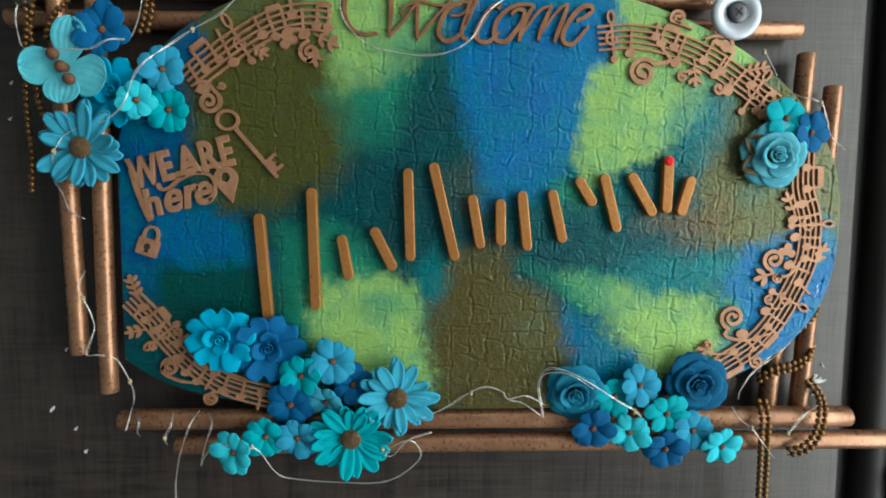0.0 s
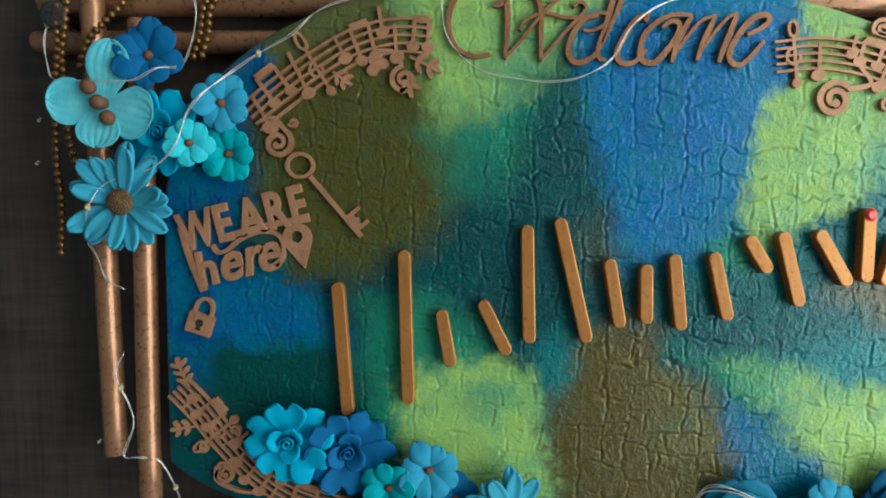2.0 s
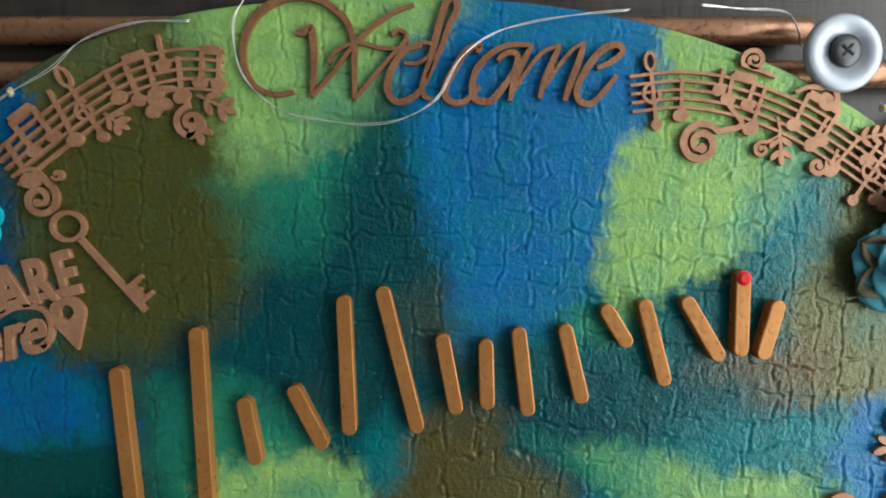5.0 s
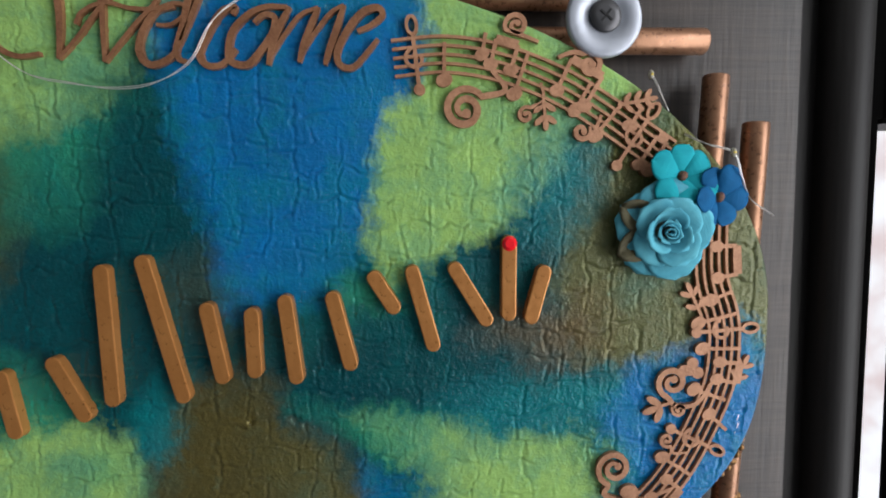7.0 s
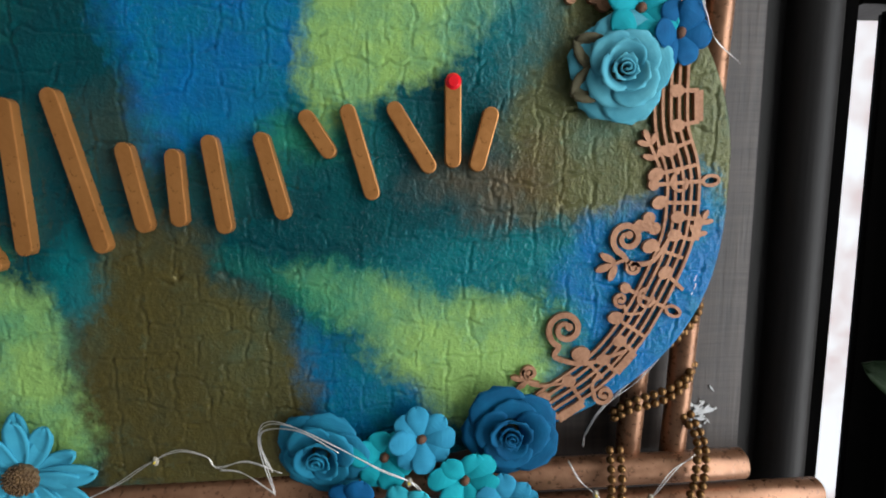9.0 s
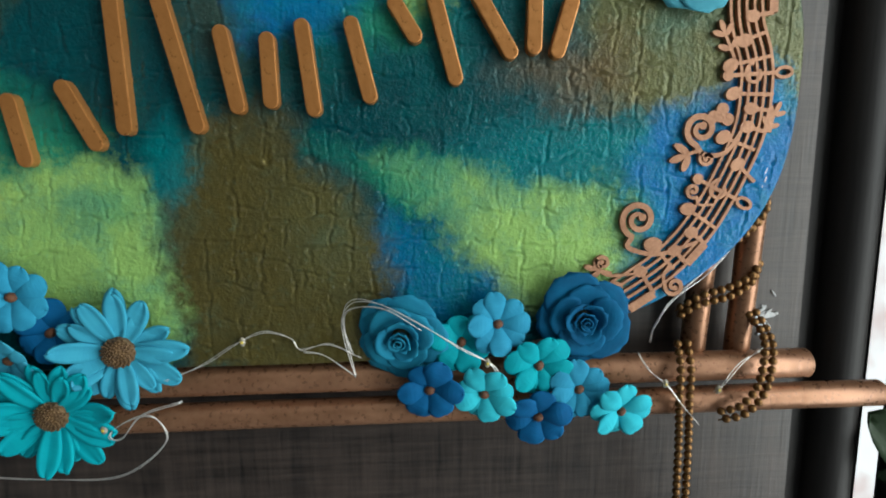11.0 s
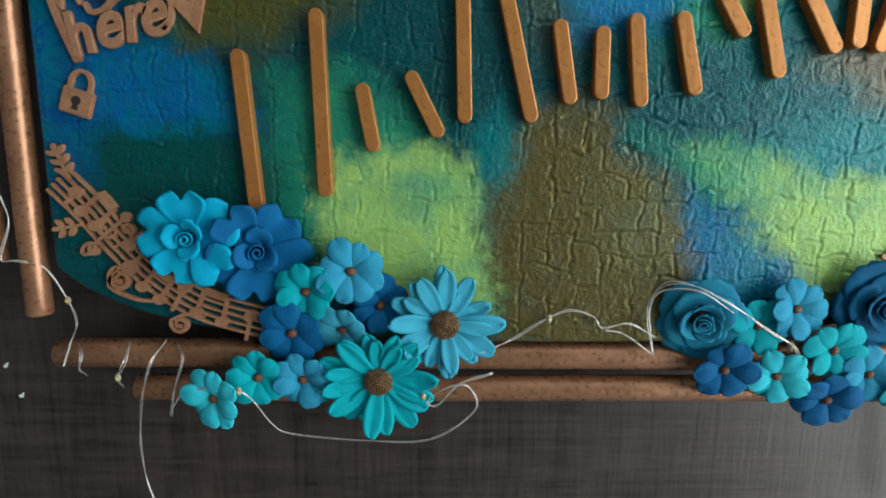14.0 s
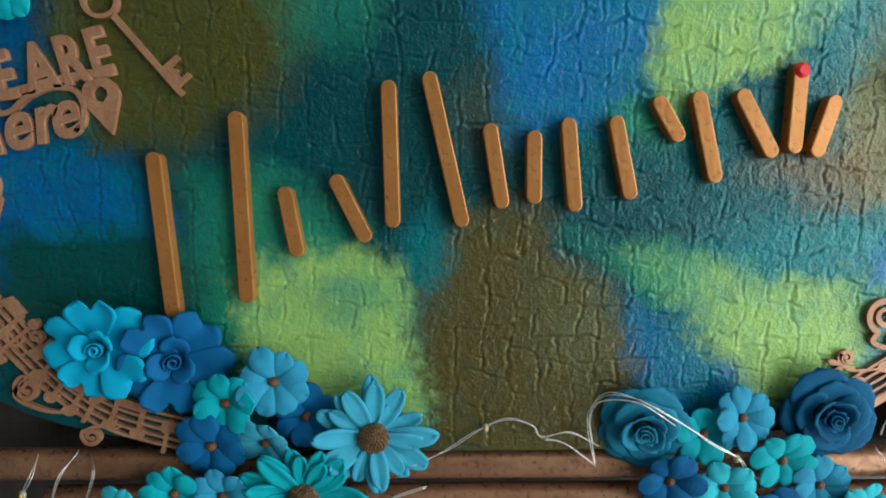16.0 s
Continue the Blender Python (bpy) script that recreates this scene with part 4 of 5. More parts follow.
s.sprig(21.4, 1.9, 115, 1.2, 2, 0.45)
s.sprig(22.9, -1.2, 65, 1.1, 2, 0.4)
s.clover(21.0, -0.45, 0.42, 80)
s.sprig(16.6, -7.0, 165, 0.8, 1, 0.45)

s = Staff([(-20.55, -3.9), (-19.4, -5.1), (-18.02, -6.8), (-16.43, -8.35), (-14.54, -9.5), (-11.4, -10.4)], 0.74, words, (-0.03, 0.19))
s.note(0.12, 0.2, -0.8)
s.beam(0.2, 0.28, -0.4, 1.2)
s.clef(0.33, 1.4, -2.0)
s.note(0.42, 0.4, 1.5)
s.note(0.48, -0.6, 1.2, 0.0, 0.36)
s.beam(0.56, 0.64, -1.0, 0.4)
s.note(0.7, 0.5, -1.2)
s.beam(0.78, 0.86, -0.6, 0.9)
s.note(0.93, 0.2, -1.4)
s.scroll(-18.2, -8.3, 0.55, 90, 1.5, 1, ((-16.4, -9.3), (-17.6, -9.2), (-18.7, -8.6)))
s.scroll(-15.7, -10.35, 0.42, 150, 1.4, 1, ((-14.6, -10.0), (-15.4, -9.9)))
s.scroll(-17.7, -6.1, 0.3, 300, 1.1, 1, ((-18.4, -6.9), (-17.6, -6.5)))
s.scroll(-19.2, -7.0, 0.3, 60, 0.95, 1)
s.sprig(-20.0, -3.9, 112, 1.2, 3, 0.4)
s.sprig(-19.7, -5.9, 190, 0.9, 2, 0.4)

# ---- raised row of plain copper bars across the board ----


def capsule(a, b, w, y0, y1):
    """A bar with round ends and a softened front edge."""
    bm = bmesh.new()
    ang = math.atan2(b[1] - a[1], b[0] - a[0])
    cx, cz = (a[0] + b[0]) / 2, (a[1] + b[1]) / 2

    def ring(r, y):
        pts = []
        for (ex, ez), s in ((b, -90), (a, 90)):
            for i in range(9):
                t = ang + radians(s + 22.5 * i)
                pts.append(bm.verts.new(((ex - cx + r * math.cos(t)) / 100, y / 1000, (ez - cz + r * math.sin(t)) / 100)))
        return pts

    rings = [ring(w / 2 - 0.05, y0), ring(w / 2 - 0.014, y0 + 0.14), ring(w / 2, y0 + 0.5), ring(w / 2, y1)]
    for p, q in zip(rings, rings[1:]):
        for i in range(18):
            j = (i + 1) % 18
            bm.faces.new((p[i], q[i], q[j], p[j]))
    bm.faces.new(rings[0])
    bm.faces.new(rings[-1][::-1])
    bmesh.ops.recalc_face_normals(bm, faces=bm.faces)
    return bm, (cx, cz)


row = thing("raised_bars", Matrix.Translation(at(1.0, 0.5)), "row of slanted copper-painted wooden bars raised on the board", "lettering")
BARS = [((-12.45, 1.1), (-12.0, -4.9)), ((-9.2, 2.7), (-9.0, -4.3)), ((-7.35, -0.2), (-6.95, -2.4)), ((-5.3, 0.3), (-4.25, -1.8)), ((-3.25, 3.95), (-3.1, -1.2))]
BARS += [((-1.65, 4.3), (-0.35, -1.15)), ((0.75, 2.35), (1.25, -0.4)), ((2.5, 2.1), (2.55, -0.2)), ((3.85, 2.75), (4.2, -0.35)), ((5.75, 2.85), (6.4, 0.15))]
BARS += [((7.45, 3.65), (8.2, 2.45)), ((9.0, 3.85), (9.8, 0.85)), ((10.75, 3.95), (12.0, 1.85)), ((12.98, 5.0), (12.95, 2.05)), ((14.42, 3.75), (13.9, 1.9))]
for a, b in BARS:
    lift = 0.2 if a[0] < 3 else 0.05
    bm, (cx, cz) = capsule((a[0], a[1] + lift), (b[0], b[1] + lift), 0.62, -4.6, 0.3)
    ob = part("bar", bm, M["copper"], row)
    ob.location = ((cx - 1.0) / 100, 0, (cz - 0.5) / 100)

k = Mat("red rhinestone", 0.25)
k.colour((0.75, 0.005, 0.012))
k.b.inputs["Coat Weight"].default_value = 0.3
bm = bmesh.new()
blob(bm, 0, 0, 0.31, 0.31, -0.6, 0.0)
for v in bm.verts:
    if v.co.y < -0.0003:
        v.co.x, v.co.z = v.co.x * 0.6, v.co.z * 0.6
        v.co.y = -0.0011
bmesh.ops.recalc_face_normals(bm, faces=bm.faces)
gem = part("rhinestone", bm, k.m)
gem.location = at(12.98, 5.02, -4.6)
tagged(gem, "small faceted red rhinestone glued on a copper bar", "rhinestone")

# ---- lettering ----


def glyphs(text, size, shear=0.0, bold=0.0, depth=1.0, space=1.0):
    """A word in the built-in font as a mesh in the board's plane, facing the room."""
    cu = bpy.data.curves.new("letters", "FONT")
    cu.body, cu.size, cu.shear, cu.offset, cu.space_character = text, size / 100, shear, bold / 100, space
    cu.extrude, cu.bevel_depth, cu.bevel_resolution, cu.resolution_u = depth / 2000, 0.00015, 1, 5
    tmp = new("letters", cu)
    me = bpy.data.meshes.new_from_object(tmp.evaluated_get(bpy.context.evaluated_depsgraph_get()))
    bpy.data.objects.remove(tmp)
    bpy.data.curves.remove(cu)
    me.transform(pose(0, 0, 0, 90, 0, 0))
    me.materials.clear()
    me.materials.append(M["rose_gold"])
    return me


def letter(ch, parent, x, z, size, turn=0.0, shear=0.0, bold=0.0, wide=1.0, y=-1.0, depth=2.2, mat="rose_gold"):
    ob = new("letter", glyphs(ch, size, shear, bold, depth))
    ob.parent = parent
    ob.data.materials[0] = M[mat]
    ob.matrix_basis = pose(x / 100, y / 1000, z / 100, 0, -turn, 0) @ Matrix.Diagonal((wide, 1, 1, 1))
    return ob


def swash(parent, pts, widths, name="swash", y0=-2.1, y1=0.2, mat="rose_gold"):
    bm = flat(bmesh.new(), pts, widths, y0, y1)
    bmesh.ops.recalc_face_normals(bm, faces=bm.faces)
    return part(name, bm, M[mat], parent)


word = thing("welcome_lettering", Matrix.Translation(at(0, 12.15)), "rose-gold chipboard word Welcome with a sweeping capital", "lettering")
# pen strokes: thick stems that thin out at both ends, hairlines between them
STROKES = [
    ("capital_loop", "hair", [(-5.10, 0.45), (-5.90, 0.35), (-6.60, 0.65), (-7.00, 1.25), (-7.10, 2.05), (-6.90, 2.85), (-6.30, 3.65), (-5.20, 4.15), (-4.10, 4.05), (-3.30, 3.55), (-2.90, 3.05), (-2.70, 2.35), (-2.70, 1.65), (-2.70, 0.85), (-2.70, 0.15)]),
    ("stroke", "stem", [(-5.00, 2.75), (-4.70, 2.75), (-4.40, 2.95), (-4.30, 2.35), (-4.30, 1.55), (-4.40, 0.25)]),
    ("hairline", "thin", [(-4.40, 0.25), (-3.60, 1.15), (-2.80, 2.15), (-2.00, 2.95), (-1.10, 3.55), (-0.30, 3.85)]),
    ("hairline", "thin", [(-2.70, 0.15), (-2.10, 0.85), (-1.40, 1.65), (-0.80, 2.25), (-0.60, 2.65), (-0.90, 2.85), (-1.20, 2.65)]),
    ("cross_stroke", "thin", [(-3.70, 1.55), (-3.50, 1.95), (-3.00, 2.25), (-2.40, 2.35), (-1.60, 2.15), (-0.70, 2.15), (-0.00, 2.35), (0.40, 2.25), (0.30, 1.85), (-0.20, 1.55), (-0.70, 1.55)]),
    ("letter", "stem", [(0.00, 2.25), (-0.70, 2.05), (-1.20, 1.35), (-1.40, 0.65), (-1.20, 0.15), (-0.80, 0.05), (-0.20, 0.35), (0.20, 0.95)]),
    ("letter", "stem", [(0.20, 0.95), (0.80, 2.25), (1.10, 3.05), (1.40, 3.65), (1.30, 4.15), (1.00, 3.95), (0.80, 3.45), (0.50, 2.35), (0.30, 1.55), (0.00, 0.65), (0.10, 0.25), (0.40, 0.15)]),
    ("letter", "stem", [(2.20, 1.95), (2.30, 2.25), (1.80, 2.05), (1.30, 1.35), (0.90, 0.55), (1.10, 0.05), (1.70, 0.05), (2.30, 0.65)]),
    ("letter", "stem", [(3.00, 1.65), (3.40, 1.95), (3.80, 1.85), (3.70, 1.25), (3.20, 0.55), (2.70, 0.05), (2.10, 0.15), (2.00, 0.65), (2.20, 1.35), (2.80, 1.95), (3.50, 2.25), (4.30, 2.25)]),
    ("letter", "stem", [(4.40, 2.25), (4.00, 1.55), (3.70, 0.85), (3.50, 0.05)]),
    ("hairline", "thin", [(3.60, 0.35), (4.20, 1.25), (4.80, 1.95), (5.50, 2.25)]),
    ("letter", "stem", [(5.50, 2.25), (5.20, 1.55), (4.90, 0.85), (4.70, 0.15)]),
    ("hairline", "thin", [(4.80, 0.45), (5.40, 1.35), (6.00, 2.05), (6.50, 2.35)]),
    ("letter", "stem", [(6.50, 2.35), (6.20, 1.45), (5.90, 0.65), (5.70, 0.05)]),
    ("letter", "stem", [(7.00, 1.35), (7.50, 1.55), (8.00, 1.95), (7.80, 2.25), (7.20, 2.05), (6.60, 1.35), (6.20, 0.55), (6.30, 0.05), (6.80, -0.05), (7.40, 0.55), (7.80, 1.05)]),
]
for n, (name, kind, pts) in enumerate(STROKES):
    line = curve2(pts, 7)
    thick = {"stem": (0.11, 0.17), "thin": (0.11, 0.05), "hair": (0.11, 0.16)}[kind]
    count = len(line) - 1
    swash(word, line, [thick[0] + thick[1] * math.sin(math.pi * (0.08 + 0.84 * i / count)) ** 0.8 for i in range(len(line))], name, -2.1 - 0.05 * (n % 5), mat="dark_copper")

sign = thing("we_are_here_lettering", Matrix.Translation(at(-19.97, 3.28)) @ pose(0, 0, 0, 0, -14, 0), "rose-gold chipboard words We are here with a map pin", "lettering")
for ch, x, wide in (("W", -0.15, 0.66), ("E", 1.62, 0.68), ("A", 2.88, 0.72), ("R", 4.2, 0.7), ("E", 5.42, 0.68)):
    letter(ch, sign, x, -0.12, 2.5, 0, 0.0, 0.075, wide)
for ch, x in zip("here", (0.12, 1.22, 2.42, 3.15)):
    letter(ch, sign, x, -2.05, 2.4 if ch == "h" else 2.75, 0, 0.08 if ch == "h" else 0.28, 0.055, 0.9)
swash(sign, [(1.9, 0.0), (3.0, 0.08), (4.4, 0.08), (6.2, 0.0)], 0.3, "underline")
swash(sign, curve2([(0.0, 1.0), (0.04, -0.4), (0.16, -1.5), (0.28, -2.3)], 6), 0.32, "stem")
swash(sign, curve2([(1.3, -0.2), (1.45, -0.6), (1.95, -0.62), (2.6, -0.3), (3.6, -0.12), (4.5, -0.4), (4.72, -1.0), (4.5, -1.65), (4.1, -1.95)], 6), 0.2, "swash", -2.25)
bm = bmesh.new()
pin = [(0.72 * math.cos(radians(a)), 0.72 * math.sin(radians(a))) for a in range(-30, 211, 12)] + [(0.0, -1.55)]
hole = [(0.3 * math.cos(radians(a)), 0.3 * math.sin(radians(a)) + 0.05) for a in range(-30, 211, 12)] + [(0.0, -0.28)]
for y in (-2.0, 0.2):
    vo = [bm.verts.new((x / 100, y / 1000, z / 100)) for x, z in pin]
    vi = [bm.verts.new((x / 100, y / 1000, z / 100)) for x, z in hole]
    for i in range(len(pin)):
        j = (i + 1) % len(pin)
        bm.faces.new((vo[i], vo[j], vi[j], vi[i]))
bm.verts.ensure_lookup_table()
n = len(pin)
for i in range(n):
    j = (i + 1) % n
    bm.faces.new((bm.verts[i], bm.verts[j], bm.verts[2 * n + j], bm.verts[2 * n + i]))
    bm.faces.new((bm.verts[n + i], bm.verts[n + j], bm.verts[3 * n + j], bm.verts[3 * n + i]))
bmesh.ops.recalc_face_normals(bm, faces=bm.faces)
pin = part("map_pin", bm, M["rose_gold"], sign)
pin.matrix_basis = pose(0.0545, 0, -0.0085, 0, 0, 0)

key = thing("key_ornament", Matrix.Translation(at(-14.3, 7.3)), "small rose-gold key-shaped chipboard ornament", "ornament")
ring = [(0.64 * math.cos(2 * math.pi * i / 24), 0.56 * math.sin(2 * math.pi * i / 24)) for i in range(25)]
swash(key, ring, 0.17, "bow")
swash(key, [(0.48, -0.52), (2.98, -3.45)], 0.22, "shank")
bm = bmesh.new()
for t, l in ((0.70, 0.85), (0.80, 0.5), (0.90, 0.75)):
    x, z = 0.48 + 2.5 * t, -0.52 - 2.93 * t
    flat(bm, [(x, z), (x + 0.76 * l, z + 0.65 * l)], 0.17, -2.0 - t * 0.1, 0.2)
flat(bm, [(2.35, -2.42), (2.92, -3.08)], 0.42, -1.95, 0.2)
bmesh.ops.recalc_face_normals(bm, faces=bm.faces)
part("bit", bm, M["rose_gold"], key)

M["keyhole_black"] = speckled("keyhole black", (0.02, 0.014, 0.01), (0.01, 0.007, 0.005), 90, 0.8)
lock = thing("padlock_ornament", Matrix.Translation(at(-19.37, -0.47)) @ pose(0, 0, 0, 0, -14 + 32, 0), "small rose-gold padlock-shaped chipboard ornament", "ornament")
bm = bmesh.new()
box(bm, (-0.0068, -0.0021, -0.006), (0.0068, 0.0002, 0.0048), 0.0006)
part("lock_body", bm, M["rose_gold"], lock)
bow = [(0.42 * math.cos(radians(a)), 0.75 + 0.5 * math.sin(radians(a))) for a in range(0, 181, 15)]
swash(lock, [(0.42, 0.3), *bow, (-0.42, 0.3)], 0.17, "shackle", -1.9)
# the keyhole is a black shape on the body, its depth given by colour
bm = blob(bmesh.new(), 0, -0.0, 0.2, 0.2, -2.3, -2.0)
flat(bm, [(0, 0), (0, -0.38)], [0.12, 0.3], -2.32, -2.0)
bmesh.ops.recalc_face_normals(bm, faces=bm.faces)
part("keyhole", bm, M["keyhole_black"], lock, "dark keyhole")

# ---- screws and washer ----
k = Mat("black screw", 0.4, 0.8)
k.colour((0.08, 0.08, 0.085))
M["screw"] = k.m
M["slot"] = speckled("black slot", (0.012, 0.012, 0.012), (0.006, 0.006, 0.006), 90, 0.8)
M["nylon"] = speckled("grey metal washer", (0.46, 0.49, 0.56), (0.41, 0.44, 0.5), 60, 0.42, 0.35, 0.0)
M["collar"] = speckled("grey rubber collar", (0.27, 0.285, 0.32), (0.22, 0.235, 0.26), 60, 0.5, 0.0, 0.0)


def lathe(bm, prof, seg=40):
    """Turn (radius, y) millimetres about the y axis."""
    rings = [[bm.verts.new((r / 1000 * math.cos(a), y / 1000, r / 1000 * math.sin(a))) for a in (2 * math.pi * i / seg for i in range(seg))] for r, y in prof]
    for a, b in zip(rings, rings[1:]):
        for i in range(seg):
            j = (i + 1) % seg
            bm.faces.new((a[i], b[i], b[j], a[j]))
    bm.faces.new(rings[0])
    bm.faces.new(rings[-1][::-1])
    bmesh.ops.recalc_face_normals(bm, faces=bm.faces)
    return bm


def screw(x, z, y, turn, label, r=6.6):
    ob = thing("screw", Matrix.Translation(at(x, z, y)) @ pose(0, 0, 0, 0, turn, 0), label, "screw", "frame screws")
    part("head", lathe(bmesh.new(), [(2.2, 30 - y if y < 20 else 12), (2.2, 0.5), (r, 0), (r * 0.94, -0.7), (r * 0.5, -1.0)]), M["screw"], ob, smooth=True)
    bm = bmesh.new()
    flat(bm, [(-0.3, 0), (0.3, 0)], 0.09, -1.35, -0.9)
    flat(bm, [(0, -0.3), (0, 0.3)], 0.09, -1.3, -0.9)
    bmesh.ops.recalc_face_normals(bm, faces=bm.faces)
    part("cross_slot", bm, M["slot"], ob, "dark cross slot")
    return ob


washer = part("washer", lathe(bmesh.new(), [(8.6, -2.0), (9.0, -2.6), (14.2, -2.6), (15.1, -2.2), (15.6, -1.2), (15.6, 0.0), (14.8, 0.8), (8.6, 0.8)], 64), M["nylon"], smooth=True)
part("collar", lathe(bmesh.new(), [(6.2, -1.2), (7.0, -1.5), (8.5, -1.9), (8.5, 0.6), (6.2, 0.6)], 48), M["collar"], washer, "darker grey sunk collar", True)
washer.location = at(16.9, 14.05, 0.2) + Vector((0, -0.0012, 0))
tagged(washer, "thick round grey washer clamping the board's edge", "washer")
screw(16.9, 14.1, -3.6, 40, "black cross-head screw through a grey washer")
screw(-26.0, 14.45, -4.0, 10, "black cross-head screw in the frame's corner")

# ---- bronze bead chains ----
M["bead"] = speckled("bronze ball chain", (0.24, 0.125, 0.045), (0.12, 0.06, 0.02), 200, 0.36, 0.8, 0.0)
BEAD = mesh_of("bead", ball(bmesh.new(), 0.0019, sub=2), M["bead"], True)


def chain(pts, label, gap=0.4):
    """Round beads strung along points of (x, z, y)."""
    line = spline([at(x, z, y) for x, z, y in pts], 12)
    ob = thing("bead_chain", Matrix.Translation(line[0]), label, "bead chain", "bronze bead chains")
    base = line[0]
    bm = tube(bmesh.new(), [p - base for p in line], 0.0004, 5)
    part("cord", bm, M["bead"], ob, smooth=True)
    walked, want = 0.0, 0.0
    for a, b in zip(line, line[1:]):
        d = (b - a).length
        while want <= walked + d:
            p = a + (b - a) * ((want - walked) / max(d, 1e-9))
            instance("bead", BEAD, ob, Matrix.Translation(p - base))
            want += gap / 100
        walked += d


hang = "thin bronze ball chain hanging from the dowels"
chain([(-25.7, 16.0, -3.5), (-25.9, 14.0, -3.5), (-26.0, 12.8, -2), (-26.2, 10.8, -2), (-26.7, 7.5, 4), (-26.6, 5.4, 5), (-26.8, 2.9, 6)], hang)
chain([(-25.3, 15.8, -3.5), (-25.5, 14.0, -3.5), (-25.8, 12.6, -2), (-25.7, 10.8, -2), (-25.8, 8.5, 1), (-25.3, 7.0, 0), (-24.4, 5.8, -8)], hang)
loop = "double bronze ball chain looped over the dowels"
chain([(-18.8, 16.2, 8), (-19.3, 15.1, 7.5), (-19.5, 13.9, 7.5), (-19.9, 12.7, 8)], loop)
chain([(-18.3, 16.2, 8), (-18.95, 15.1, 7.5), (-19.1, 13.9, 7.5), (-19.5, 12.6, 8)], loop)
chain([(-22.7, 16.4, 7), (-23.4, 15.3, 7), (-24.0, 14.4, 4), (-24.4, 13.2, -3.5), (-24.8, 12.0, -3.5), (-24.6, 11.7, -4)], loop)
wrap = "bronze ball chain wound round the upright dowels"
chain([(24.1, -4.0, 12), (23.6, -4.7, 6), (22.3, -5.7, 4.5), (21.1, -6.3, 4.5), (20.4, -7.3, 8)], wrap)
chain([(24.1, -4.4, 12), (23.4, -5.1, 6), (22.2, -6.0, 4.5), (21.1, -6.7, 4.5), (20.5, -7.6, 8)], wrap)
chain([(23.8, -6.7, 12), (23.4, -7.4, 6), (22.2, -8.0, 4.5), (20.8, -8.4, 4.5), (20.0, -9.2, 10)], wrap)
chain([(24.0, -7.1, 12), (23.3, -7.8, 6), (22.3, -8.4, 4.5), (20.8, -8.8, 4.5), (20.1, -9.5, 10)], wrap)
chain([(23.4, -9.4, 8), (23.7, -10.1, 2), (23.4, -10.8, -5), (23.2, -12.3, -5), (22.5, -13.2, -5), (21.8, -13.7, 0)], wrap)
chain([(23.75, -9.3, 8), (24.05, -10.2, 2), (23.8, -11.0, -5), (23.55, -12.6, -5), (22.7, -13.6, -5), (21.8, -14.1, 0)], wrap)
for o in (0.0, 0.46):
    chain([(19.8 + o, -10.5, 2), (19.65 + o, -11.5, -5), (19.65 + o, -12.8, -5), (20.0 + o, -15.2, 0), (20.25 + o, -19.1, 4), (20.35 + o, -21.0, 5)], "double bronze ball chain hanging below the dowels")

# ---- fairy-light wire ----
k = Mat("silver wire", 0.3, 0.7)
k.colour((0.75, 0.73, 0.7))
M["wire"] = k.m
k = Mat("clear glue drop", 0.15)
k.colour((0.55, 0.5, 0.4))
k.b.inputs["Transmission Weight"].default_value = 0.5
M["drop"] = k.m
k = Mat("yellow chip", 0.4)
k.colour((0.7, 0.55, 0.05))
M["chip"] = k.m


def wire(pts, lamps=(), twin=0.07):
    """Two thin twisted wires along points of (x, z, y), with glue-drop lamps at some of them."""
    line = spline([at(x, z, y) for x, z, y in pts], 10)
    base = line[0]
    ob = thing("fairy_light_wire", Matrix.Translation(base), "thin silver fairy-light wire with tiny drop lamps", "fairy lights", "fairy-light wires")
    n = len(line)
    for s in (1, -1):
        bm = tube(bmesh.new(), [p - base + Vector((math.sin(i * 0.16), 0.3 * math.cos(i * 0.16), math.cos(i * 0.2))) * (s * twin / 200) for i, p in enumerate(line)], 0.00019, 5)
        part("strand", bm, M["wire"], ob, smooth=True)
    for x, z, y in lamps:
        p = at(x, z, y) - base
        drop = part("drop_lamp", ball(bmesh.new(), 0.0014, (0, 0, 0), (1.0, 0.8, 1.5)), M["drop"], ob, "clear resin drop", True)
        drop.location = p
        chip = part("chip", box(bmesh.new(), (-0.0005, -0.0015, -0.0005), (0.0005, -0.0006, 0.0005), 0.0002), M["chip"], drop, "tiny yellow lamp chip")
    return ob


wire([(-26.4, 14.0, -3), (-26.5, 13.1, -4), (-26.3, 12.0, -5), (-25.9, 11.3, -6), (-23.7, 11.0, -16), (-22.3, 10.9, -19), (-21.3, 11.0, -18), (-20.3, 11.5, -18), (-19.7, 11.9, -8), (-19.7, 13.2, 2), (-19.6, 14.8, 6), (-19.8, 16.1, 6)], [(-26.4, 14.0, -3)])
wire([(-9.2, 15.4, -1.2), (-11.3, 15.3, -2), (-13.3, 14.6, -3), (-14.6, 13.5, -3), (-16.2, 12.6, -3), (-17.4, 11.7, -5), (-18.5, 10.4, -14), (-19.2, 9.5, -14), (-19.7, 8.1, -15), (-20.9, 7.1, -12), (-22.5, 6.7, -10), (-23.6, 6.2, -9), (-24.0, 5.5, -11), (-24.3, 5.0, -10), (-24.8, 3.7, -3), (-24.4, 2.8, -2), (-23.9, 1.7, -3), (-23.1, 1.2, -2)], [(-16.2, 12.6, -3), (-24.2, 5.2, -10.5)])
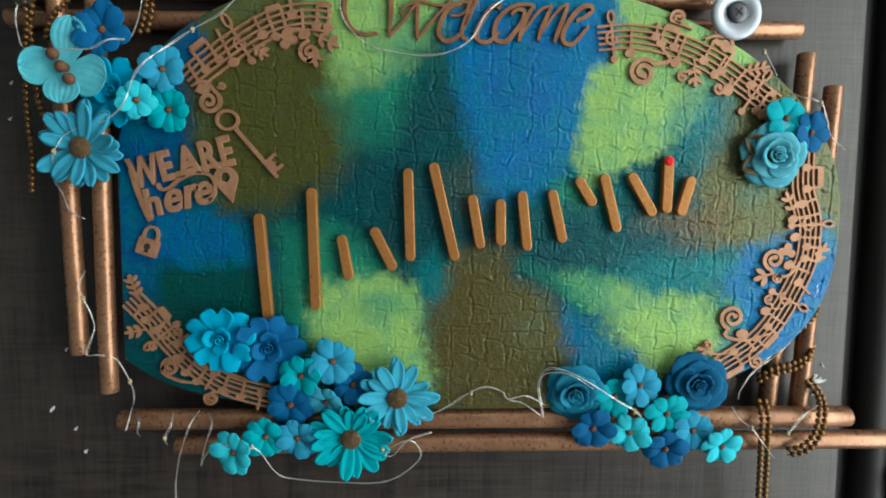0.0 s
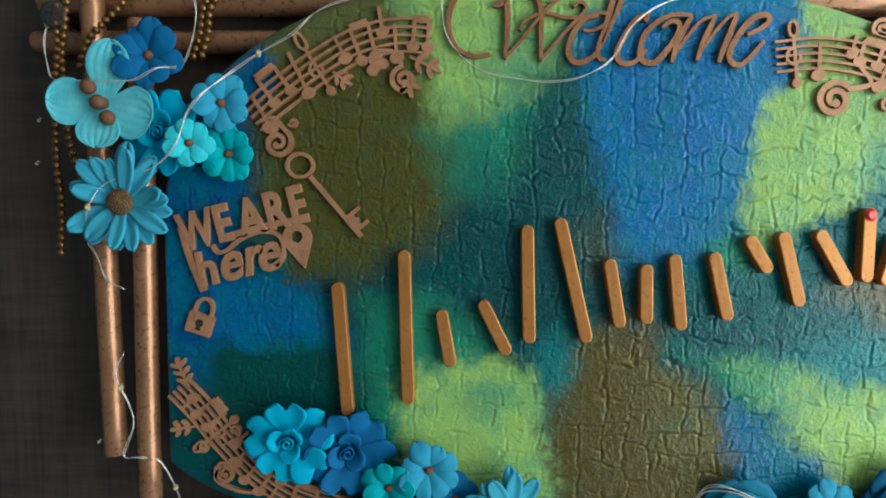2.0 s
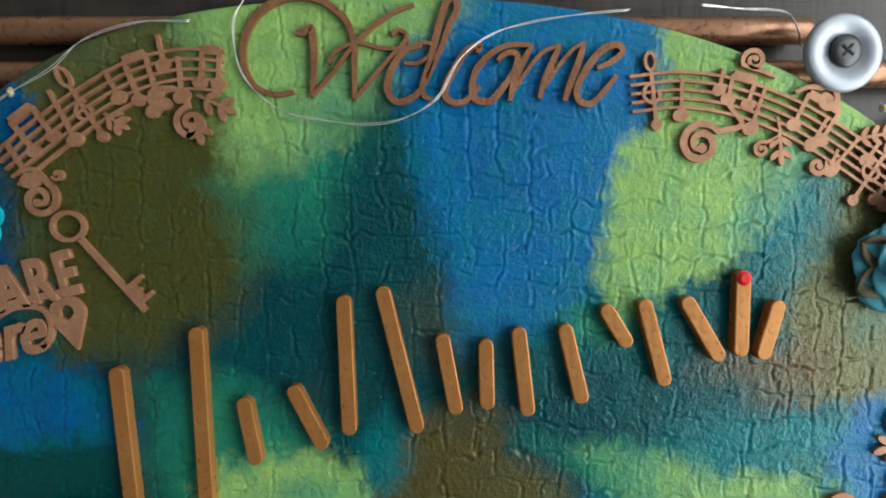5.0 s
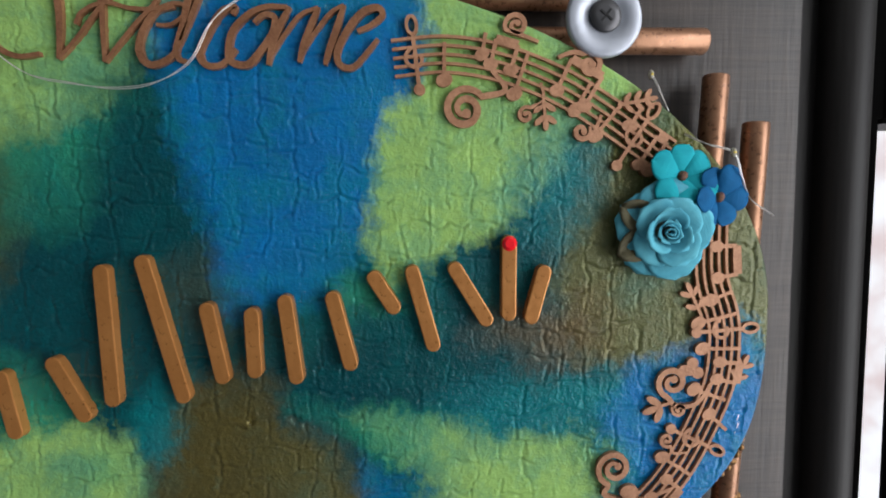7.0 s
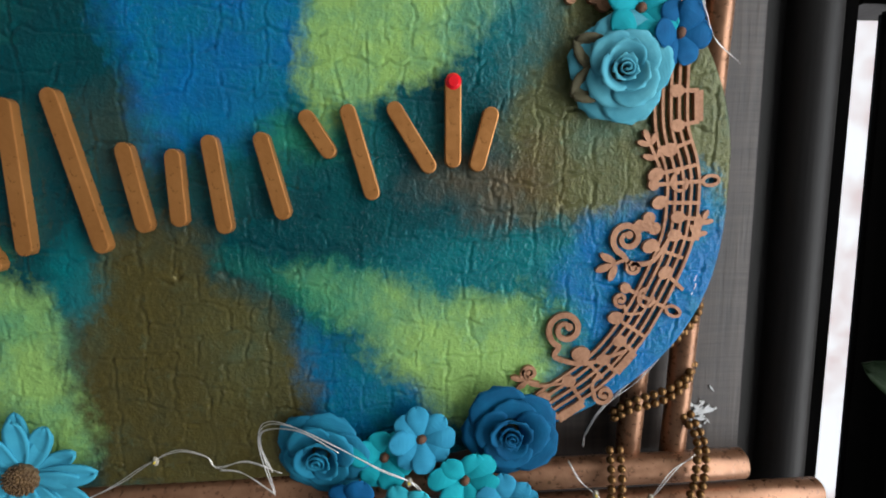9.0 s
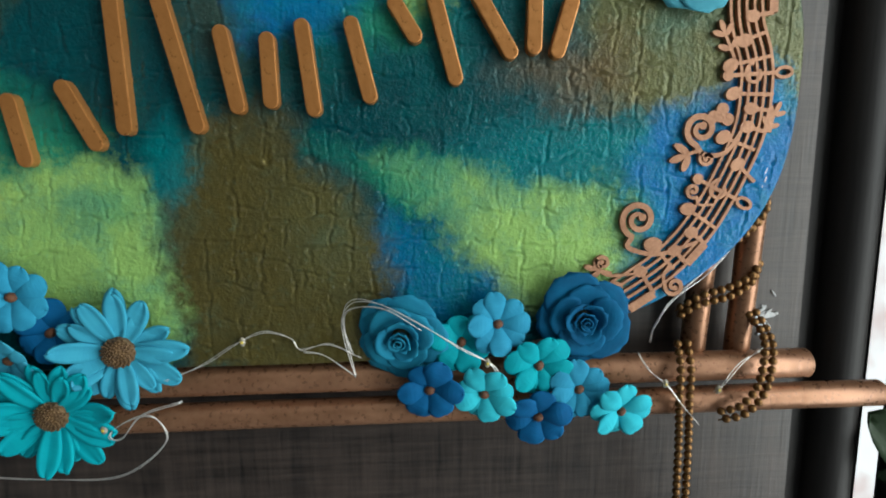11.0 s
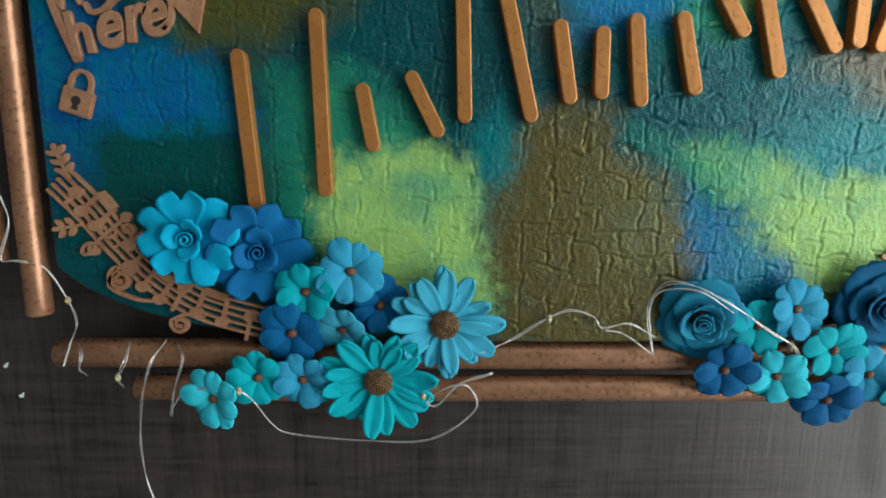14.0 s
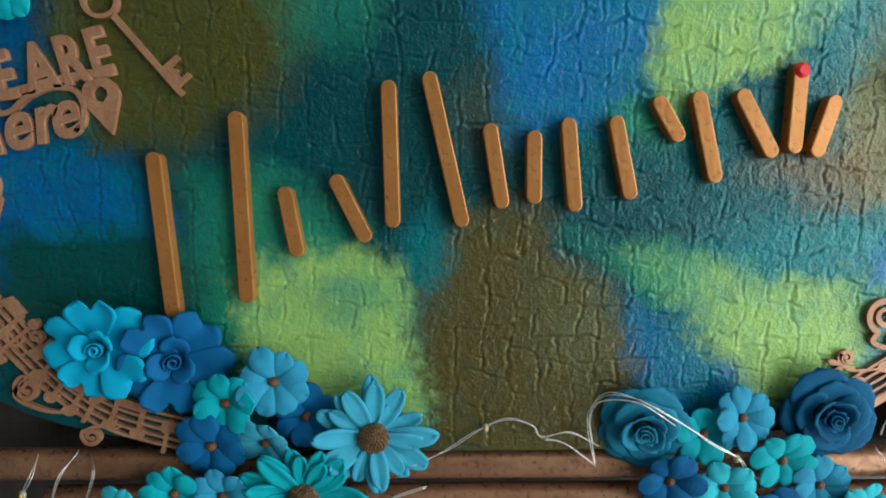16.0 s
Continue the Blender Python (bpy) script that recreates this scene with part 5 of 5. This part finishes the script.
wire([(-7.0, 16.2, -2), (-7.4, 15.3, -3), (-7.3, 13.8, -3), (-6.7, 12.7, -3), (-5.5, 11.8, -3), (-4.1, 11.5, -2), (-2.4, 11.3, -2), (-0.8, 11.5, -3), (0.6, 12.3, -4), (1.5, 13.8, -4), (2.8, 14.8, -3), (4.4, 15.3, -2), (6.4, 15.6, -2), (8.3, 15.8, -1)])
wire([(11.4, 16.2, 4), (13.2, 16.2, 8), (15.2, 16.1, 9), (15.7, 15.4, 8), (16.0, 14.7, 10)])
wire([(-23.2, -2.0, -2), (-23.6, -2.9, -3), (-23.3, -3.7, -4), (-23.0, -4.7, -2), (-22.8, -5.7, -2.5), (-23.3, -7.2, -3), (-22.6, -7.3, -3), (-21.8, -7.7, 2), (-21.2, -9.3, 6), (-21.2, -10.5, 10), (-21.0, -11.2, 2), (-21.0, -12.1, -4)], [(-23.3, -3.7, -4), (-21.2, -9.3, 6)])
wire([(-21.0, -11.3, 6), (-20.15, -11.5, -4), (-20.3, -12.2, -4), (-20.6, -12.8, 4)], (), 0.1)
wire([(-18.3, -11.2, 2), (-18.2, -11.8, -4), (-18.6, -12.6, -4), (-18.8, -13.3, 2)], [(-18.6, -12.6, -4)], 0.1)
wire([(-16.7, -11.1, 4), (-17.0, -11.8, -4.5), (-17.5, -13.1, -3.5), (-18.1, -14.4, 3), (-18.6, -16.0, 9), (-18.8, -17.1, 12), (-18.85, -18.8, 15), (-18.5, -20.5, 16), (-18.3, -21.6, 16)])
wire([(-16.2, -11.3, 4), (-15.6, -11.7, -4.5), (-16.1, -13.1, -3.5), (-16.5, -14.6, -1)])
wire([(-16.3, -14.1, -3), (-15.5, -13.2, -6), (-13.9, -12.8, -10), (-12.9, -12.9, -11), (-12.4, -13.5, -8), (-11.8, -14.9, -2), (-11.0, -15.6, 2), (-7.6, -15.8, 0), (-4.5, -15.5, -4), (-2.5, -14.0, -6), (-2.7, -12.9, -7), (-3.4, -12.7, -8), (-4.4, -13.2, -8), (-4.6, -13.6, -8), (-4.1, -13.6, -8), (-3.2, -12.6, -9), (-1.7, -12.2, -6)], [(-12.9, -12.9, -11), (-4.8, -13.2, -8)])
wire([(-2.4, -11.3, -7), (-0.8, -10.7, -3), (0.5, -9.9, -2), (1.7, -9.4, -2), (2.8, -9.7, -2), (3.2, -10.2, -2), (4.4, -10.0, -2), (5.7, -10.7, 0)], [(0.8, -9.8, -2)])
wire([(3.3, -10.3, -2), (4.2, -10.5, -2), (5.5, -11.4, -3.5)], (), 0.05)
wire([(5.5, -11.4, -3.5), (5.1, -9.6, -5), (5.1, -8.6, -8), (5.6, -7.9, -12), (6.7, -8.0, -15), (8.4, -8.9, -16), (9.9, -9.9, -15), (11.2, -10.7, -13), (11.8, -11.9, -9), (12.1, -12.5, -6)], [(11.0, -10.6, -13)], 0.1)
wire([(5.4, -10.5, -2), (5.1, -9.2, -6), (5.4, -8.3, -10), (6.8, -8.2, -14), (8.3, -9.1, -15)], (), 0.05)
wire([(19.2, 12.2, 6), (19.4, 11.5, 3), (19.7, 10.4, -1)], [(19.2, 12.0, 5)])
wire([(20.3, 9.6, 2), (21.0, 9.0, -6), (22.1, 8.6, -8), (22.5, 7.6, -8), (23.3, 6.7, -2), (25.0, 6.0, 8)], [(22.1, 8.6, -8)])
wire([(23.2, -2.7, 0), (22.6, -4.8, 2), (21.3, -6.8, 3), (19.7, -8.4, 4), (18.9, -9.7, 6), (18.8, -10.6, 8)], (), 0.05)
wire([(23.2, -3.1, 0), (22.3, -5.6, 2), (21.1, -7.3, 3), (19.5, -8.6, 4), (18.8, -10.0, 6)], (), 0.05)
wire([(17.9, -10.8, 0), (18.3, -11.5, -4), (19.0, -12.1, -7), (19.7, -13.0, -7), (20.8, -14.2, -2)], [(18.9, -12.0, -6.5)], 0.05)
wire([(23.8, -10.7, 0), (22.5, -11.2, -4), (21.6, -12.2, -5), (21.3, -12.6, -4)], [(21.4, -12.4, -5)], 0.1)

# ---- paint flecks on the panel ----
M["white_paint"] = speckled("dried white paint", (0.72, 0.74, 0.74), (0.5, 0.52, 0.53), 200, 0.7)
rnd = random.Random(9)
bm = bmesh.new()
for i in range(34):
    a, r = rnd.uniform(0, 6.28), abs(rnd.gauss(0, 0.34))
    blob(bm, 25.1 + r * math.cos(a) * 1.2, -9.95 + r * math.sin(a) * 1.4, rnd.uniform(0.04, 0.3), rnd.uniform(0.03, 0.11), 23.4 - 0.01 * i, 24.2, rnd.uniform(-60, 60), 9)
bmesh.ops.recalc_face_normals(bm, faces=bm.faces)
ob = part("paint_fleck", bm, M["white_paint"])
ob.location = (0, 0, Z0)
tagged(ob, "smear of dried white paint on the dark panel", "paint fleck")
for x, z, r, t in ((-27.5, -11.8, 0.26, 50), (-26.4, -7.7, 0.08, 0), (-26.0, -13.2, 0.1, 20), (-29.1, 9.9, 0.09, 60), (-29.3, 7.6, 0.08, 40), (-25.4, -14.8, 0.12, 160)):
    bm = blob(bmesh.new(), 0, 0, r, 0.09, -0.4, 0.2, t, 9)
    blob(bm, 0.1, 0.12, r * 0.5, 0.06, -0.42, 0.2, t + 30, 9)
    bmesh.ops.recalc_face_normals(bm, faces=bm.faces)
    ob = part("paint_fleck", bm, M["white_paint"])
    ob.location = at(x, z, 24.0)
    tagged(ob, "tiny fleck of white paint on the dark panel", "paint fleck", "paint flecks")

# ---- plant beyond the frame post ----
M["green"] = speckled("dark green leaf", (0.02, 0.06, 0.014), (0.01, 0.03, 0.008), 60, 0.6)
plant = thing("potted_plant", pose(0.372, 0.02, -0.0), "tall dark green leafy plant in a clay pot", "plant")
bm = bmesh.new()
for v in lathe(bm, [(22, 0), (26, 60), (30, 110), (28, 110), (24, 100)], 28).verts:
    v.co = Vector((v.co.x, v.co.z, v.co.y))
bmesh.ops.recalc_face_normals(bm, faces=bm.faces)
part("pot", bm, speckled("clay", (0.3, 0.13, 0.07), (0.2, 0.08, 0.04), 40, 0.8), plant, smooth=True)
part("stem", tube(bmesh.new(), spline([Vector((0, 0, 0.09)), Vector((0.008, 0.004, 0.6)), Vector((-0.004, 0.0, 1.1)), Vector((0.0, 0, 1.42))], 8), 0.003, 8), M["green"], plant, smooth=True)
for i, (h, a, L) in enumerate(((1.41, 80, 4.0), (1.40, 150, 3.8), (1.37, 30, 6.5), (1.34, 215, 5.5), (1.30, 140, 7.0), (1.27, 260, 6.0), (1.2, 10, 7), (1.12, 190, 6))):
    leaf = part("leaf", petal(L, L * 0.3, 1.2, 0.5, -2.2, 0.0, 0.1, 0.2, 0.42, 10, 7, seed=i), M["green"], plant, smooth=True)
    leaf.matrix_basis = pose(0, 0, h) @ pose(0, 0, 0, 0, -a, 0)
